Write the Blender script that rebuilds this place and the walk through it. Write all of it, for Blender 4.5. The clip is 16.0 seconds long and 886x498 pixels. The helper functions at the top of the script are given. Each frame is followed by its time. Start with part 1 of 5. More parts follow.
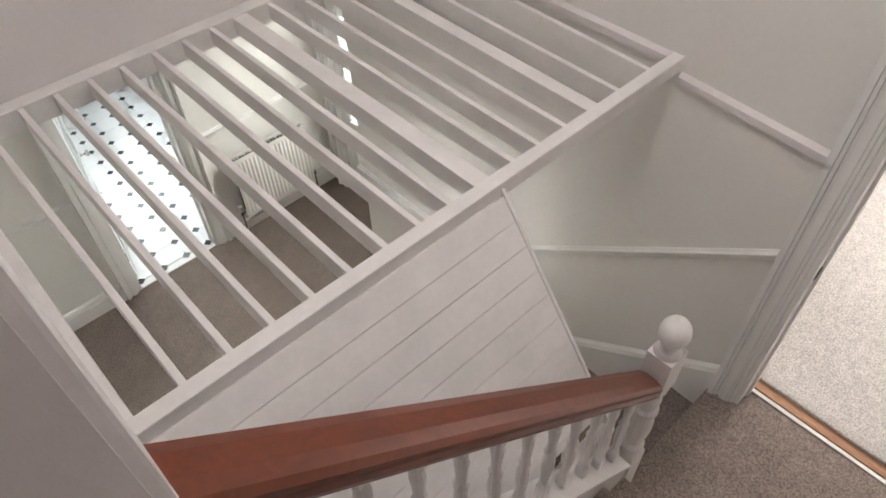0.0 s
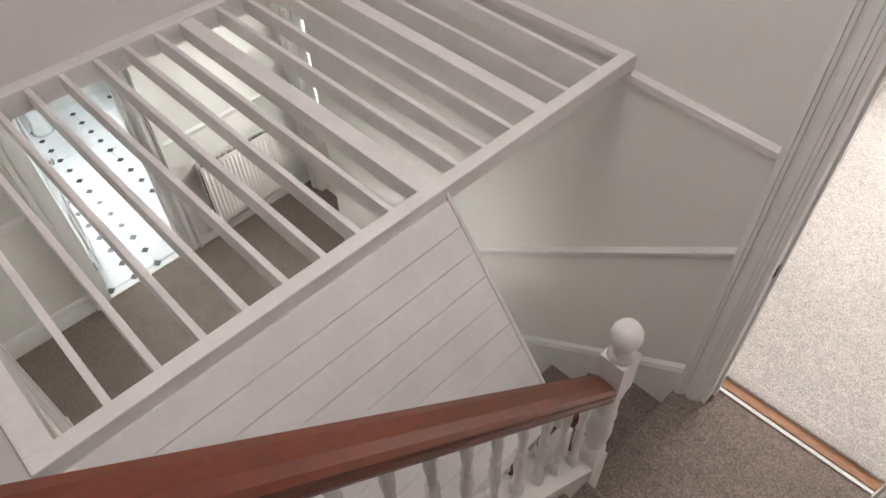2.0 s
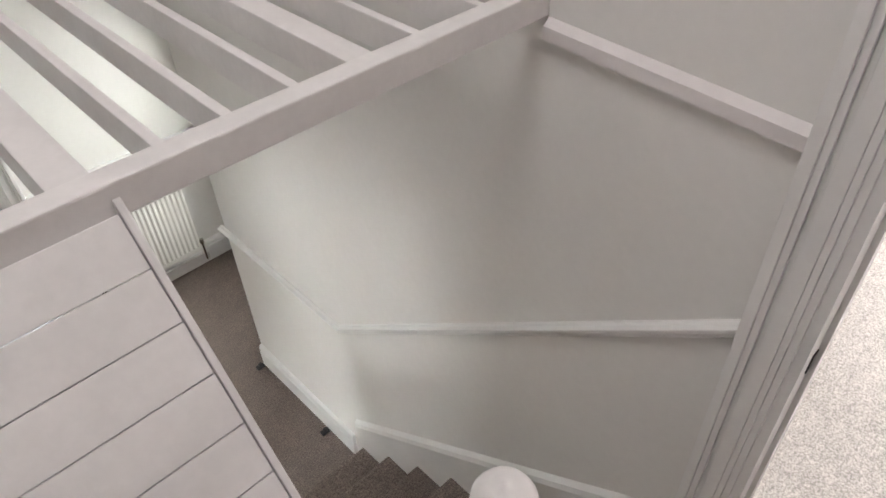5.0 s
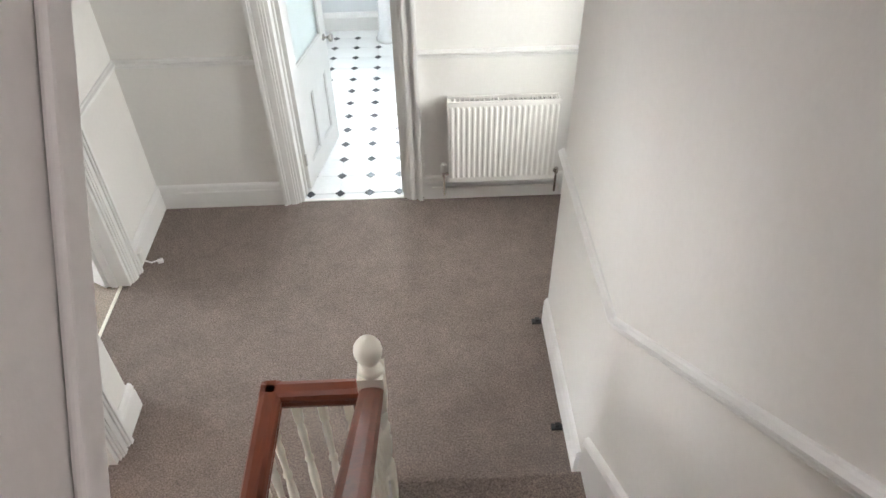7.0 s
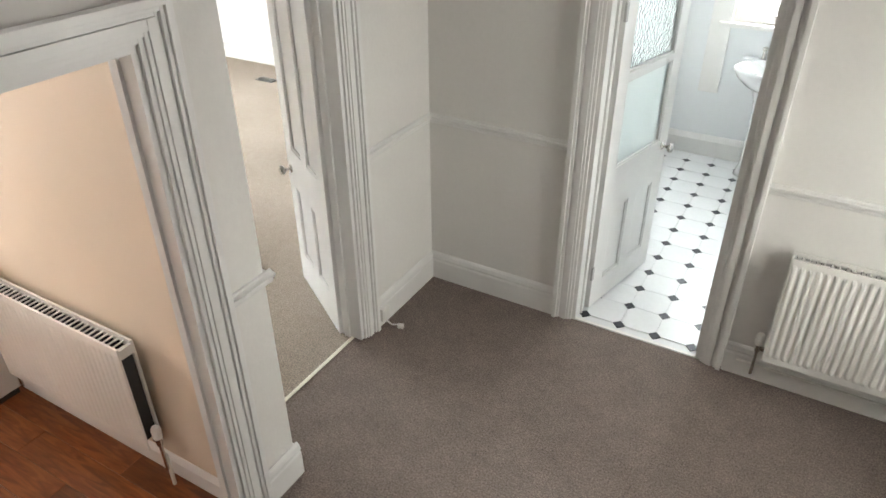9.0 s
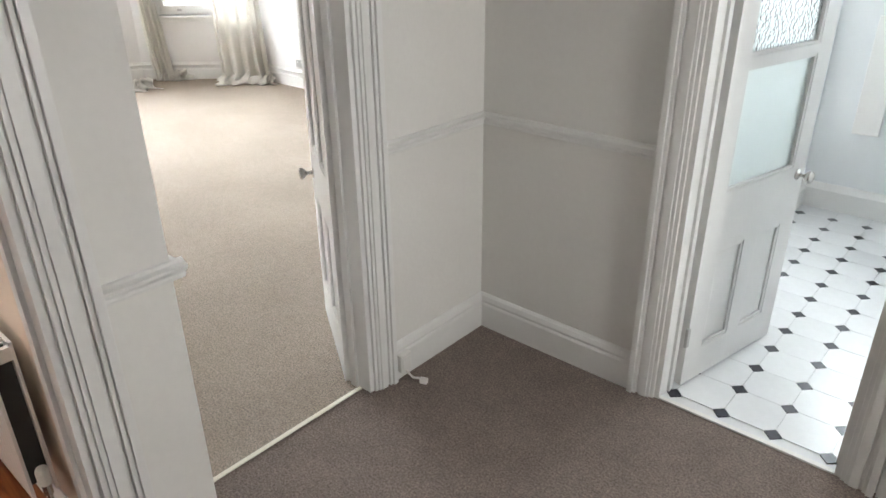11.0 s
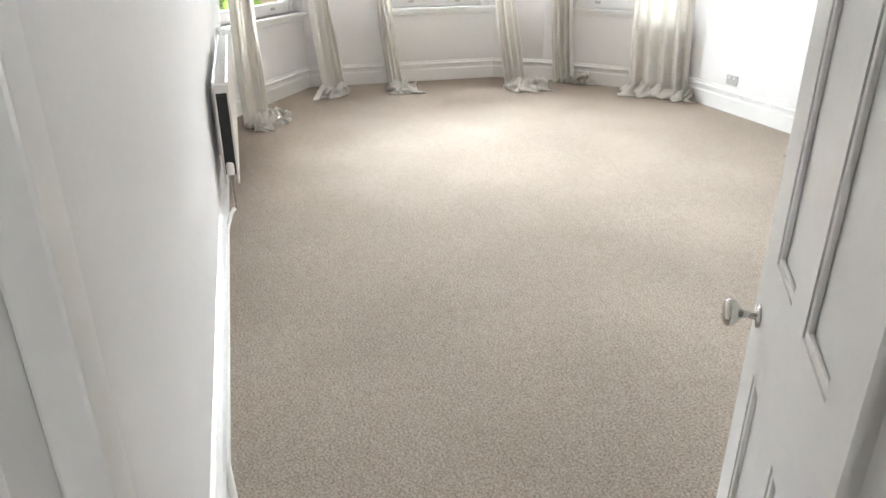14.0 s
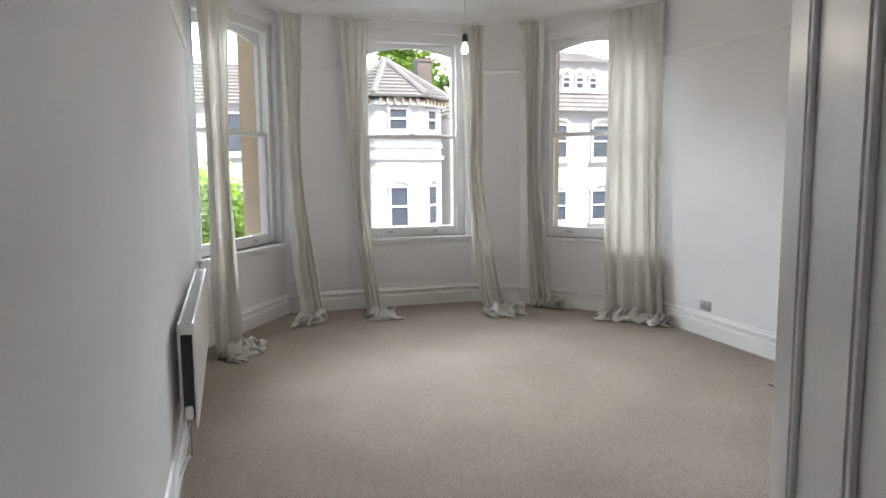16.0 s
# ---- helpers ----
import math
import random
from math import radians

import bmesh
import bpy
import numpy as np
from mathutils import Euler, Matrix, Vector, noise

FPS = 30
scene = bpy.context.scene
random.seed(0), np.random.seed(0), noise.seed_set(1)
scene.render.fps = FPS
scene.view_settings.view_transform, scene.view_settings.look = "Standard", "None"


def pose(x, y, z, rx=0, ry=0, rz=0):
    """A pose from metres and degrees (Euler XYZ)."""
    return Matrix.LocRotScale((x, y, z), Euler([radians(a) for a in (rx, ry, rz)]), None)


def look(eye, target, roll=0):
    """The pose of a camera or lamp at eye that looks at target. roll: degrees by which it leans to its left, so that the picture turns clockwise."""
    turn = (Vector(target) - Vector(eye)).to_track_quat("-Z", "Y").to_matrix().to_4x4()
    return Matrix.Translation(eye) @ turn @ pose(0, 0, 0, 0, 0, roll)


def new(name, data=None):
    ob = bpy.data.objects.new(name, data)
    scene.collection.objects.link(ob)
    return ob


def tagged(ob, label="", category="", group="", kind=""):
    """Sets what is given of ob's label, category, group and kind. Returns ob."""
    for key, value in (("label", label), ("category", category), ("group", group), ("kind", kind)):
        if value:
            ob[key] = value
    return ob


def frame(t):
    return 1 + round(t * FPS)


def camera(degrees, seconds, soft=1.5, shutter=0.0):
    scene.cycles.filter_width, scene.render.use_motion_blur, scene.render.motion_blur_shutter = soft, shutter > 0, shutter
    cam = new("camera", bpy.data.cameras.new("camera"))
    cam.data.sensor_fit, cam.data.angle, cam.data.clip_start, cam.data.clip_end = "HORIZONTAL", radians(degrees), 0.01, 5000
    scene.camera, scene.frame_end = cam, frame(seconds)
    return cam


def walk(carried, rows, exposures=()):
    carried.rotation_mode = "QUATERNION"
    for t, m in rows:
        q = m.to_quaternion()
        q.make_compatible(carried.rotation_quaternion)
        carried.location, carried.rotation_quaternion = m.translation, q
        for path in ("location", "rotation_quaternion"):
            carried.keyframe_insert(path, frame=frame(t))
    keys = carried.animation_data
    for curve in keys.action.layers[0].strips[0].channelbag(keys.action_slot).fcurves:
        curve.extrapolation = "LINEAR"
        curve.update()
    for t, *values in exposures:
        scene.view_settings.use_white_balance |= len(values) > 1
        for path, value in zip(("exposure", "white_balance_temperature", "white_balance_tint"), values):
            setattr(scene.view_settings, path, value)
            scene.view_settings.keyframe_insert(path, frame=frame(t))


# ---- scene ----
cam = camera(65.4, 16.0, soft=1.6)
PATH = [
    (0, (0.414, -4.279, 4.338), (1.308, -3.286, 2.851), -1.6),
    (0.5, (0.434, -4.28, 4.348), (1.228, -3.396, 2.74), -2.1),
    (1, (0.429, -4.286, 4.34), (1.217, -3.421, 2.718), -1.6),
    (1.5, (0.454, -4.298, 4.332), (1.248, -3.435, 2.712), -1.6),
    (2, (0.539, -4.336, 4.315), (1.454, -3.364, 2.826), -1.9),
    (2.5, (0.642, -4.26, 4.269), (1.781, -3.192, 3.019), -0.9),
    (2.6, (0.681, -4.265, 4.296), (1.802, -3.194, 3.032), -1.5),
    (3, (0.73, -4.191, 4.112), (1.927, -3.125, 2.917), -0.4),
    (3.5, (0.881, -4.173, 3.959), (2.021, -3.139, 2.682), -1.2),
    (3.7, (0.95, -4.184, 3.927), (2.046, -3.151, 2.61), -1.5),
    (5.8, (1.553, -4.1, 3.309), (2.445, -2.89, 1.99), -1.7),
    (6, (1.6, -4.069, 3.291), (2.357, -2.788, 1.955), -2.0),
    (6.5, (1.705, -3.999, 3.131), (2.08, -2.555, 1.798), -1.6),
    (7, (1.819, -3.827, 2.941), (1.86, -2.338, 1.606), -1.2),
    (7.5, (1.935, -3.687, 2.835), (1.615, -2.231, 1.502), -1.2),
    (8, (1.952, -3.556, 2.741), (1.4, -2.102, 1.484), -0.7),
    (8.5, (1.942, -3.347, 2.651), (1.223, -1.835, 1.558), -0.4),
    (9, (1.926, -3.16, 2.491), (1.07, -1.693, 1.434), -0.4),
    (9.2, (1.932, -3.082, 2.442), (1.031, -1.645, 1.382), -0.4),
    (11.3, (1.833, -2.301, 1.8), (0.544, -1.016, 0.971), -0.2),
    (11.5, (1.793, -2.242, 1.768), (0.435, -1.027, 0.942), 0.1),
    (12, (1.638, -2.082, 1.641), (0.157, -1.022, 0.815), 0.3),
    (12.5, (1.378, -1.861, 1.504), (-0.245, -1.039, 0.674), 0.1),
    (13, (1.032, -1.688, 1.468), (-0.679, -1.078, 0.632), 0.1),
    (13.5, (0.617, -1.546, 1.48), (-1.122, -1.012, 0.649), -0.4),
    (14, (0.328, -1.397, 1.472), (-1.43, -0.901, 0.657), -0.3),
    (14.5, (0.208, -1.349, 1.475), (-1.666, -0.985, 0.878), -0.3),
    (15, (0.147, -1.283, 1.496), (-1.813, -1.006, 1.212), 0.3),
    (15.5, (0.197, -1.291, 1.548), (-1.751, -0.899, 1.323), 0.1),
    (16, (0.199, -1.288, 1.574), (-1.704, -0.701, 1.344), -0.5),
]
EXPOSURES = [(0, 2.1, 6750, 10), (3.5, 2.05, 6600, 10), (5.8, 2.25, 6500, 10), (7.0, 2.35, 6500, 11), (8.0, 2.0, 6600, 10), (8.5, 1.9, 6800, 10), (11.5, 1.75, 6500, 12),
             (12.5, 1.85, 6430, 13), (13.8, 1.65, 6450, 11), (14.6, 1.25, 6400, 11), (15.3, 0.58, 6330, 11), (16, 0.44, 6270, 12)]
walk(cam, [(t, look(eye, target, roll)) for t, eye, target, roll in PATH], EXPOSURES)
scene.view_settings.exposure = 0.0

# ---- world and light ----
world = bpy.data.worlds.new("world")
scene.world = world
world.use_nodes = True
wn = world.node_tree
sky = wn.nodes.new("ShaderNodeTexSky")
sky.sky_type = "NISHITA"
sky.sun_disc = False
SUN_EL, SUN_ROT = radians(48), radians(70)
sky.sun_elevation, sky.sun_rotation = SUN_EL, SUN_ROT
wn.links.new(sky.outputs[0], wn.nodes["Background"].inputs[0])
wn.nodes["Background"].inputs[1].default_value = 0.13


def sun_lamp(strength):
    d = bpy.data.lights.new("sun", "SUN")
    d.energy, d.angle, d.color = strength, radians(0.6), (1.0, 0.95, 0.88)
    ob = new("sun", d)
    to_sun = Vector((math.sin(SUN_ROT) * math.cos(SUN_EL), math.cos(SUN_ROT) * math.cos(SUN_EL), math.sin(SUN_EL)))
    ob.matrix_world = look((0, 0, 30), Vector((0, 0, 30)) - to_sun)
    return ob


def daylight_fill(eye, target, w, h, watts, color=(1.0, 1.0, 1.0)):
    d = bpy.data.lights.new("window_light", "AREA")
    d.shape, d.size, d.size_y, d.energy, d.color = "RECTANGLE", w, h, watts, color
    ob = new("window_light", d)
    ob.matrix_world = look(eye, target)
    return ob


sun_lamp(5.0)


def bulb_lamp(eye, watts):
    d = bpy.data.lights.new("bulb_light", "POINT")
    d.energy, d.shadow_soft_size, d.color = watts, 0.03, (1.0, 0.85, 0.65)
    ob = new("bulb_light", d)
    ob.location = eye
    return ob


bulb_lamp((-5.0, 0.507, 2.40), 12)
# added daylight lamps: out of view at assumed openings, or behind frosted glass
daylight_fill((1.15, -3.6, 5.86), (1.85, -3.65, 3.9), 0.9, 0.9, 8.0, (1.0, 0.97, 0.98))          # added lamp in the closed ceiling well, for an assumed roof window
daylight_fill((5.45, -4.0, 2.9), (0, -4.0, 2.0), 1.5, 1.4, 33, (1.0, 0.98, 0.97))          # added lamp before the upper room's blank end wall, no window there
daylight_fill((1.62, 3.1, 1.8), (1.3, 0, 0.6), 0.9, 1.1, 14.5, (0.95, 0.98, 1.0))            # behind the frosted bathroom window
daylight_fill((3.25, -0.62, 1.35), (0.6, -1.4, 0.0), 0.7, 1.5, 11, (1.0, 0.985, 0.965))        # behind the glazed side door
daylight_fill((-1.7, -5.04, 1.65), (-1.2, -2.0, 0.9), 1.4, 1.1, 7, (1.0, 0.89, 0.76))    # added lamp outside an assumed, unseen kitchen window
daylight_fill((-3.05, -2.45, 1.6), (2.4, -2.45, 1.1), 0.9, 1.1, 21, (0.97, 0.98, 1.0))     # added lamp inside the kitchen's blank end wall, brightens the stair wall
# large lamp added outside, hidden above the window heads, boosts sky light into the bay
daylight_fill((-23.0, -2.2, 8.6), (-2.0, 0.4, 1.2), 26.0, 3.6, 12500, (0.87, 0.95, 1.0))


# ---- materials ----
def mat(name, color, rough=0.6, metal=0.0, var=0.06, scale=3.0, fine=0.0, fine_scale=120.0, bump=0.0, bump_scale=60.0, coat=0.0, spec=0.5, island=0.0):
    m = bpy.data.materials.new(name)
    m.use_nodes = True
    nt = m.node_tree
    b = nt.nodes["Principled BSDF"]
    b.inputs["Roughness"].default_value = rough
    b.inputs["Metallic"].default_value = metal
    b.inputs["Coat Weight"].default_value = coat
    b.inputs["Specular IOR Level"].default_value = spec
    tc = nt.nodes.new("ShaderNodeTexCoord")
    col = None

    def mixed(a, factor_socket, lo, hi, half=0.25):
        mp = nt.nodes.new("ShaderNodeMapRange")
        mp.inputs["To Min"].default_value, mp.inputs["To Max"].default_value = lo, hi
        mp.inputs["From Min"].default_value, mp.inputs["From Max"].default_value = 0.5 - half, 0.5 + half
        nt.links.new(factor_socket, mp.inputs["Value"])
        mx = nt.nodes.new("ShaderNodeMix")
        mx.data_type, mx.blend_type = "RGBA", "MULTIPLY"
        mx.inputs["Factor"].default_value = 1.0
        if a is None:
            mx.inputs[6].default_value = (*color, 1)
        else:
            nt.links.new(a, mx.inputs[6])
        nt.links.new(mp.outputs[0], mx.inputs[7])
        return mx.outputs[2]

    n1 = nt.nodes.new("ShaderNodeTexNoise")
    n1.inputs["Scale"].default_value, n1.inputs["Detail"].default_value = scale, 5
    nt.links.new(tc.outputs["Object"], n1.inputs["Vector"])
    col = mixed(col, n1.outputs["Fac"], 1 - var, 1 + var)
    if fine:
        n2 = nt.nodes.new("ShaderNodeTexNoise")
        n2.inputs["Scale"].default_value, n2.inputs["Detail"].default_value = fine_scale, 3
        if fine > 0.3:      # carpet pile: ragged, uneven tufts
            n2.inputs["Detail"].default_value, n2.inputs["Roughness"].default_value = 4, 0.8
        nt.links.new(tc.outputs["Object"], n2.inputs["Vector"])
        col = mixed(col, n2.outputs["Fac"], 1 - fine, 1 + fine, 0.13 if fine > 0.3 else 0.25)
        if fine > 0.3:      # trodden patches a hand wide
            n4 = nt.nodes.new("ShaderNodeTexNoise")
            n4.inputs["Scale"].default_value, n4.inputs["Detail"].default_value, n4.inputs["Roughness"].default_value = 22.0, 4, 0.6
            nt.links.new(tc.outputs["Object"], n4.inputs["Vector"])
            col = mixed(col, n4.outputs["Fac"], 0.91, 1.09, 0.2)
    if island:
        oi = nt.nodes.new("ShaderNodeObjectInfo")
        mp = nt.nodes.new("ShaderNodeMapRange")
        mp.inputs["To Min"].default_value, mp.inputs["To Max"].default_value = 0.0, 1.0
        nt.links.new(oi.outputs["Random"], mp.inputs["Value"])
        col = mixed(col, mp.outputs[0], 1 - island, 1 + island)
    nt.links.new(col, b.inputs["Base Color"])
    if bump:
        n3 = nt.nodes.new("ShaderNodeTexNoise")
        n3.inputs["Scale"].default_value, n3.inputs["Detail"].default_value = bump_scale, 4
        nt.links.new(tc.outputs["Object"], n3.inputs["Vector"])
        bp = nt.nodes.new("ShaderNodeBump")
        bp.inputs["Strength"].default_value, bp.inputs["Distance"].default_value = bump, 0.006
        nt.links.new(n3.outputs["Fac"], bp.inputs["Height"])
        nt.links.new(bp.outputs[0], b.inputs["Normal"])
    return m


def wood_mat(name, light, dark, rough, stretch, scale=6.0, island=0.0, coat=0.0):
    m = mat(name, light, rough, var=0.15, scale=2.0, island=island, coat=coat)
    nt = m.node_tree
    b = nt.nodes["Principled BSDF"]
    src = b.inputs["Base Color"].links[0].from_socket
    tc = nt.nodes.new("ShaderNodeTexCoord")
    mp = nt.nodes.new("ShaderNodeMapping")
    mp.inputs["Scale"].default_value = stretch
    nz = nt.nodes.new("ShaderNodeTexNoise")
    nz.inputs["Scale"].default_value, nz.inputs["Detail"].default_value, nz.inputs["Distortion"].default_value = scale, 6, 1.2
    ramp = nt.nodes.new("ShaderNodeValToRGB")
    ramp.color_ramp.elements[0].position, ramp.color_ramp.elements[1].position = 0.35, 0.68
    ratio = [d / max(l, 1e-4) for l, d in zip(light, dark)]
    ramp.color_ramp.elements[0].color, ramp.color_ramp.elements[1].color = (*ratio, 1), (1, 1, 1, 1)
    mx = nt.nodes.new("ShaderNodeMix")
    mx.data_type, mx.blend_type = "RGBA", "MULTIPLY"
    mx.inputs["Factor"].default_value = 1.0
    nt.links.new(tc.outputs["Object"], mp.inputs["Vector"])
    nt.links.new(mp.outputs[0], nz.inputs["Vector"])
    nt.links.new(nz.outputs["Fac"], ramp.inputs[0])
    nt.links.new(src, mx.inputs[6])
    nt.links.new(ramp.outputs[0], mx.inputs[7])
    nt.links.new(mx.outputs[2], b.inputs["Base Color"])
    return m


def glass_mat(name, rough=0.0, color=(1, 1, 1), bump_scale=0.0, bump=0.0):
    m = bpy.data.materials.new(name)
    m.use_nodes = True
    nt = m.node_tree
    b = nt.nodes["Principled BSDF"]
    b.inputs["Base Color"].default_value = (*color, 1)
    b.inputs["Transmission Weight"].default_value = 1.0
    b.inputs["Roughness"].default_value, b.inputs["IOR"].default_value = rough, 1.45
    if bump:
        tc = nt.nodes.new("ShaderNodeTexCoord")
        v = nt.nodes.new("ShaderNodeTexVoronoi")
        v.inputs["Scale"].default_value = bump_scale
        bp = nt.nodes.new("ShaderNodeBump")
        bp.inputs["Strength"].default_value, bp.inputs["Distance"].default_value = bump, 0.004
        nt.links.new(tc.outputs["Object"], v.inputs["Vector"])
        nt.links.new(v.outputs["Distance"], bp.inputs["Height"])
        nt.links.new(bp.outputs[0], b.inputs["Normal"])
    return m


WALL = mat("wall_paint", (0.775, 0.762, 0.735), 0.75, var=0.035, scale=1.3, fine=0.015, fine_scale=40, bump=0.12, bump_scale=70)
WALL_UP = mat("upper_wall_paint", (0.73, 0.69, 0.68), 0.75, var=0.035, scale=1.1, fine=0.015, fine_scale=40, bump=0.12, bump_scale=70)
WALL_LIV = mat("living_wall_paint", (0.76, 0.75, 0.745), 0.7, var=0.035, scale=1.0, fine=0.012, fine_scale=40, bump=0.12, bump_scale=60)
WALL_KIT = mat("kitchen_wall_paint", (0.78, 0.66, 0.53), 0.7, var=0.04, scale=1.3, bump=0.1)
WALL_BATH = mat("bathroom_wall_paint", (0.77, 0.795, 0.81), 0.55, var=0.03, scale=1.5, bump=0.08)
CEIL = mat("ceiling_paint", (0.78, 0.77, 0.75), 0.85, var=0.03, scale=1.0, bump=0.1)
GLOSS = mat("white_gloss_paint", (0.79, 0.785, 0.77), 0.32, var=0.03, scale=5, fine=0.012, fine_scale=60, bump=0.06, bump_scale=35)
GLOSS_OLD = mat("worn_white_gloss_paint", (0.75, 0.725, 0.71), 0.4, var=0.06, scale=7, fine=0.03, fine_scale=50, bump=0.15, bump_scale=40)
CREAM = mat("cream_gloss_paint", (0.80, 0.77, 0.68), 0.35, var=0.05, scale=7, bump=0.08)
RAD = mat("radiator_enamel", (0.80, 0.785, 0.75), 0.3, var=0.03, scale=6, bump=0.03)
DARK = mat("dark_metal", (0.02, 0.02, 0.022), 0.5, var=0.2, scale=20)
CARPET = mat("taupe_carpet", (0.212, 0.173, 0.152), 0.97, var=0.11, scale=6.0, fine=0.50, fine_scale=120, bump=0.25, bump_scale=300, spec=0.1)
CARPET_LIV = mat("beige_carpet", (0.330, 0.277, 0.232), 0.97, var=0.12, scale=1.2, fine=0.46, fine_scale=120, bump=0.25, bump_scale=300, spec=0.1)
CARPET_UP = mat("pale_grey_carpet", (0.42, 0.395, 0.375), 0.97, var=0.10, scale=2.0, fine=0.42, fine_scale=140, bump=0.5, bump_scale=180, spec=0.1)
MAHOG = wood_mat("mahogany_stain", (0.165, 0.034, 0.011), (0.12, 0.024, 0.008), 0.38, (1.0, 12, 12), 3.0, coat=0.12)
MAHOG_Y = wood_mat("mahogany_stain_lengthwise", (0.165, 0.034, 0.011), (0.12, 0.024, 0.008), 0.38, (12, 1.0, 12), 5.0, coat=0.12)
RAWWOOD = wood_mat("bare_wood", (0.36, 0.19, 0.10), (0.24, 0.11, 0.05), 0.6, (14, 2, 14))
LAMINATE = wood_mat("orange_wood_floor", (0.27, 0.095, 0.033), (0.13, 0.04, 0.015), 0.3, (1.2, 9, 9), 4.0, island=0.28)
VINYL = mat("white_vinyl_tile", (0.80, 0.81, 0.82), 0.25, var=0.03, scale=4, fine=0.02, fine_scale=30, island=0.02)
BLACKTILE = mat("black_vinyl_inlay", (0.03, 0.034, 0.045), 0.3, var=0.2, scale=20)
CERAMIC = mat("white_ceramic", (0.82, 0.83, 0.84), 0.1, var=0.01, coat=0.4)
CHROME = mat("brushed_metal", (0.55, 0.53, 0.50), 0.25, 1.0, var=0.05, scale=20)
PLASTIC = mat("white_plastic", (0.78, 0.77, 0.74), 0.4, var=0.03, scale=10)
STEEL = mat("socket_metal", (0.50, 0.49, 0.48), 0.38, 0.85, var=0.05, scale=20)
FABRIC = mat("cream_curtain_cotton", (0.86, 0.845, 0.81), 0.9, var=0.06, scale=3, fine=0.06, fine_scale=90, bump=0.25, bump_scale=120, spec=0.2)
_nt = FABRIC.node_tree
_tl, _mx = _nt.nodes.new("ShaderNodeBsdfTranslucent"), _nt.nodes.new("ShaderNodeMixShader")
_tl.inputs["Color"].default_value = (0.82, 0.80, 0.75, 1)
_mx.inputs[0].default_value = 0.45
_nt.links.new(_nt.nodes["Principled BSDF"].outputs[0], _mx.inputs[1])
_nt.links.new(_tl.outputs[0], _mx.inputs[2])
_nt.links.new(_mx.outputs[0], _nt.nodes["Material Output"].inputs[0])
GLASS = glass_mat("window_glass")
FROST = glass_mat("frosted_glass", 0.45, (0.9, 0.97, 0.95))
PATTERN = glass_mat("patterned_glass", 0.2, (0.9, 0.96, 0.95), 55.0, 0.9)
STONE = mat("window_stone", (0.50, 0.40, 0.27), 0.9, var=0.15, scale=6, fine=0.1, bump=0.4)
RENDER = mat("white_render", (0.80, 0.79, 0.77), 0.9, var=0.05, scale=0.6, fine=0.04, fine_scale=6, bump=0.3, bump_scale=8)
ROOF = mat("grey_roof_tile", (0.40, 0.38, 0.36), 0.85, var=0.15, scale=1.0, fine=0.12, fine_scale=8, bump=0.4, bump_scale=10)
BRICKY = mat("chimney_render", (0.26, 0.22, 0.19), 0.9, var=0.15, scale=2, fine=0.1, fine_scale=15)
DARKGLASS = mat("far_window_glass", (0.10, 0.12, 0.15), 0.08, var=0.3, scale=0.8)
LEAF = mat("leaf_green", (0.20, 0.33, 0.05), 0.6, var=0.3, scale=1.5, fine=0.2, fine_scale=10)
_nt = LEAF.node_tree
_tl, _mx = _nt.nodes.new("ShaderNodeBsdfTranslucent"), _nt.nodes.new("ShaderNodeMixShader")
_tl.inputs["Color"].default_value = (0.30, 0.45, 0.05, 1)
_mx.inputs[0].default_value = 0.4
_nt.links.new(_nt.nodes["Principled BSDF"].outputs[0], _mx.inputs[1])
_nt.links.new(_tl.outputs[0], _mx.inputs[2])
_nt.links.new(_mx.outputs[0], _nt.nodes["Material Output"].inputs[0])
BARK = mat("bark", (0.12, 0.085, 0.06), 0.9, var=0.2, scale=4, bump=0.5, bump_scale=20)
GROUND = mat("ground_paving", (0.18, 0.17, 0.16), 0.95, var=0.15, scale=0.4, fine=0.1, fine_scale=4)
BULB = bpy.data.materials.new("lit_bulb")
BULB.use_nodes = True
BULB.node_tree.nodes["Principled BSDF"].inputs["Base Color"].default_value = (0.85, 0.83, 0.78, 1)
BULB.node_tree.nodes["Principled BSDF"].inputs["Emission Color"].default_value = (1.0, 0.86, 0.6, 1)
BULB.node_tree.nodes["Principled BSDF"].inputs["Emission Strength"].default_value = 2.5


# ---- mesh helpers ----
def finish(name, bm, material, smooth=False):
    bmesh.ops.recalc_face_normals(bm, faces=bm.faces)
    me = bpy.data.meshes.new(name)
    bm.to_mesh(me)
    bm.free()
    me.materials.append(material)
    if smooth:
        me.polygons.foreach_set("use_smooth", [True] * len(me.polygons))
    return me


def part(name, bm, material, parent, label="", smooth=False):
    ob = new(name, finish(name, bm, material, smooth))
    if parent is not None:
        ob.parent = parent
    if label:
        tagged(ob, label)
    return ob


def thing(name, label, category, m=None, group=""):
    ob = new(name)
    if m is not None:
        ob.matrix_world = m
    return tagged(ob, label, category, group)


def structure(name, bm, material, label="", category=""):
    ob = part(name, bm, material, None)
    return tagged(ob, label, category, kind="structure")


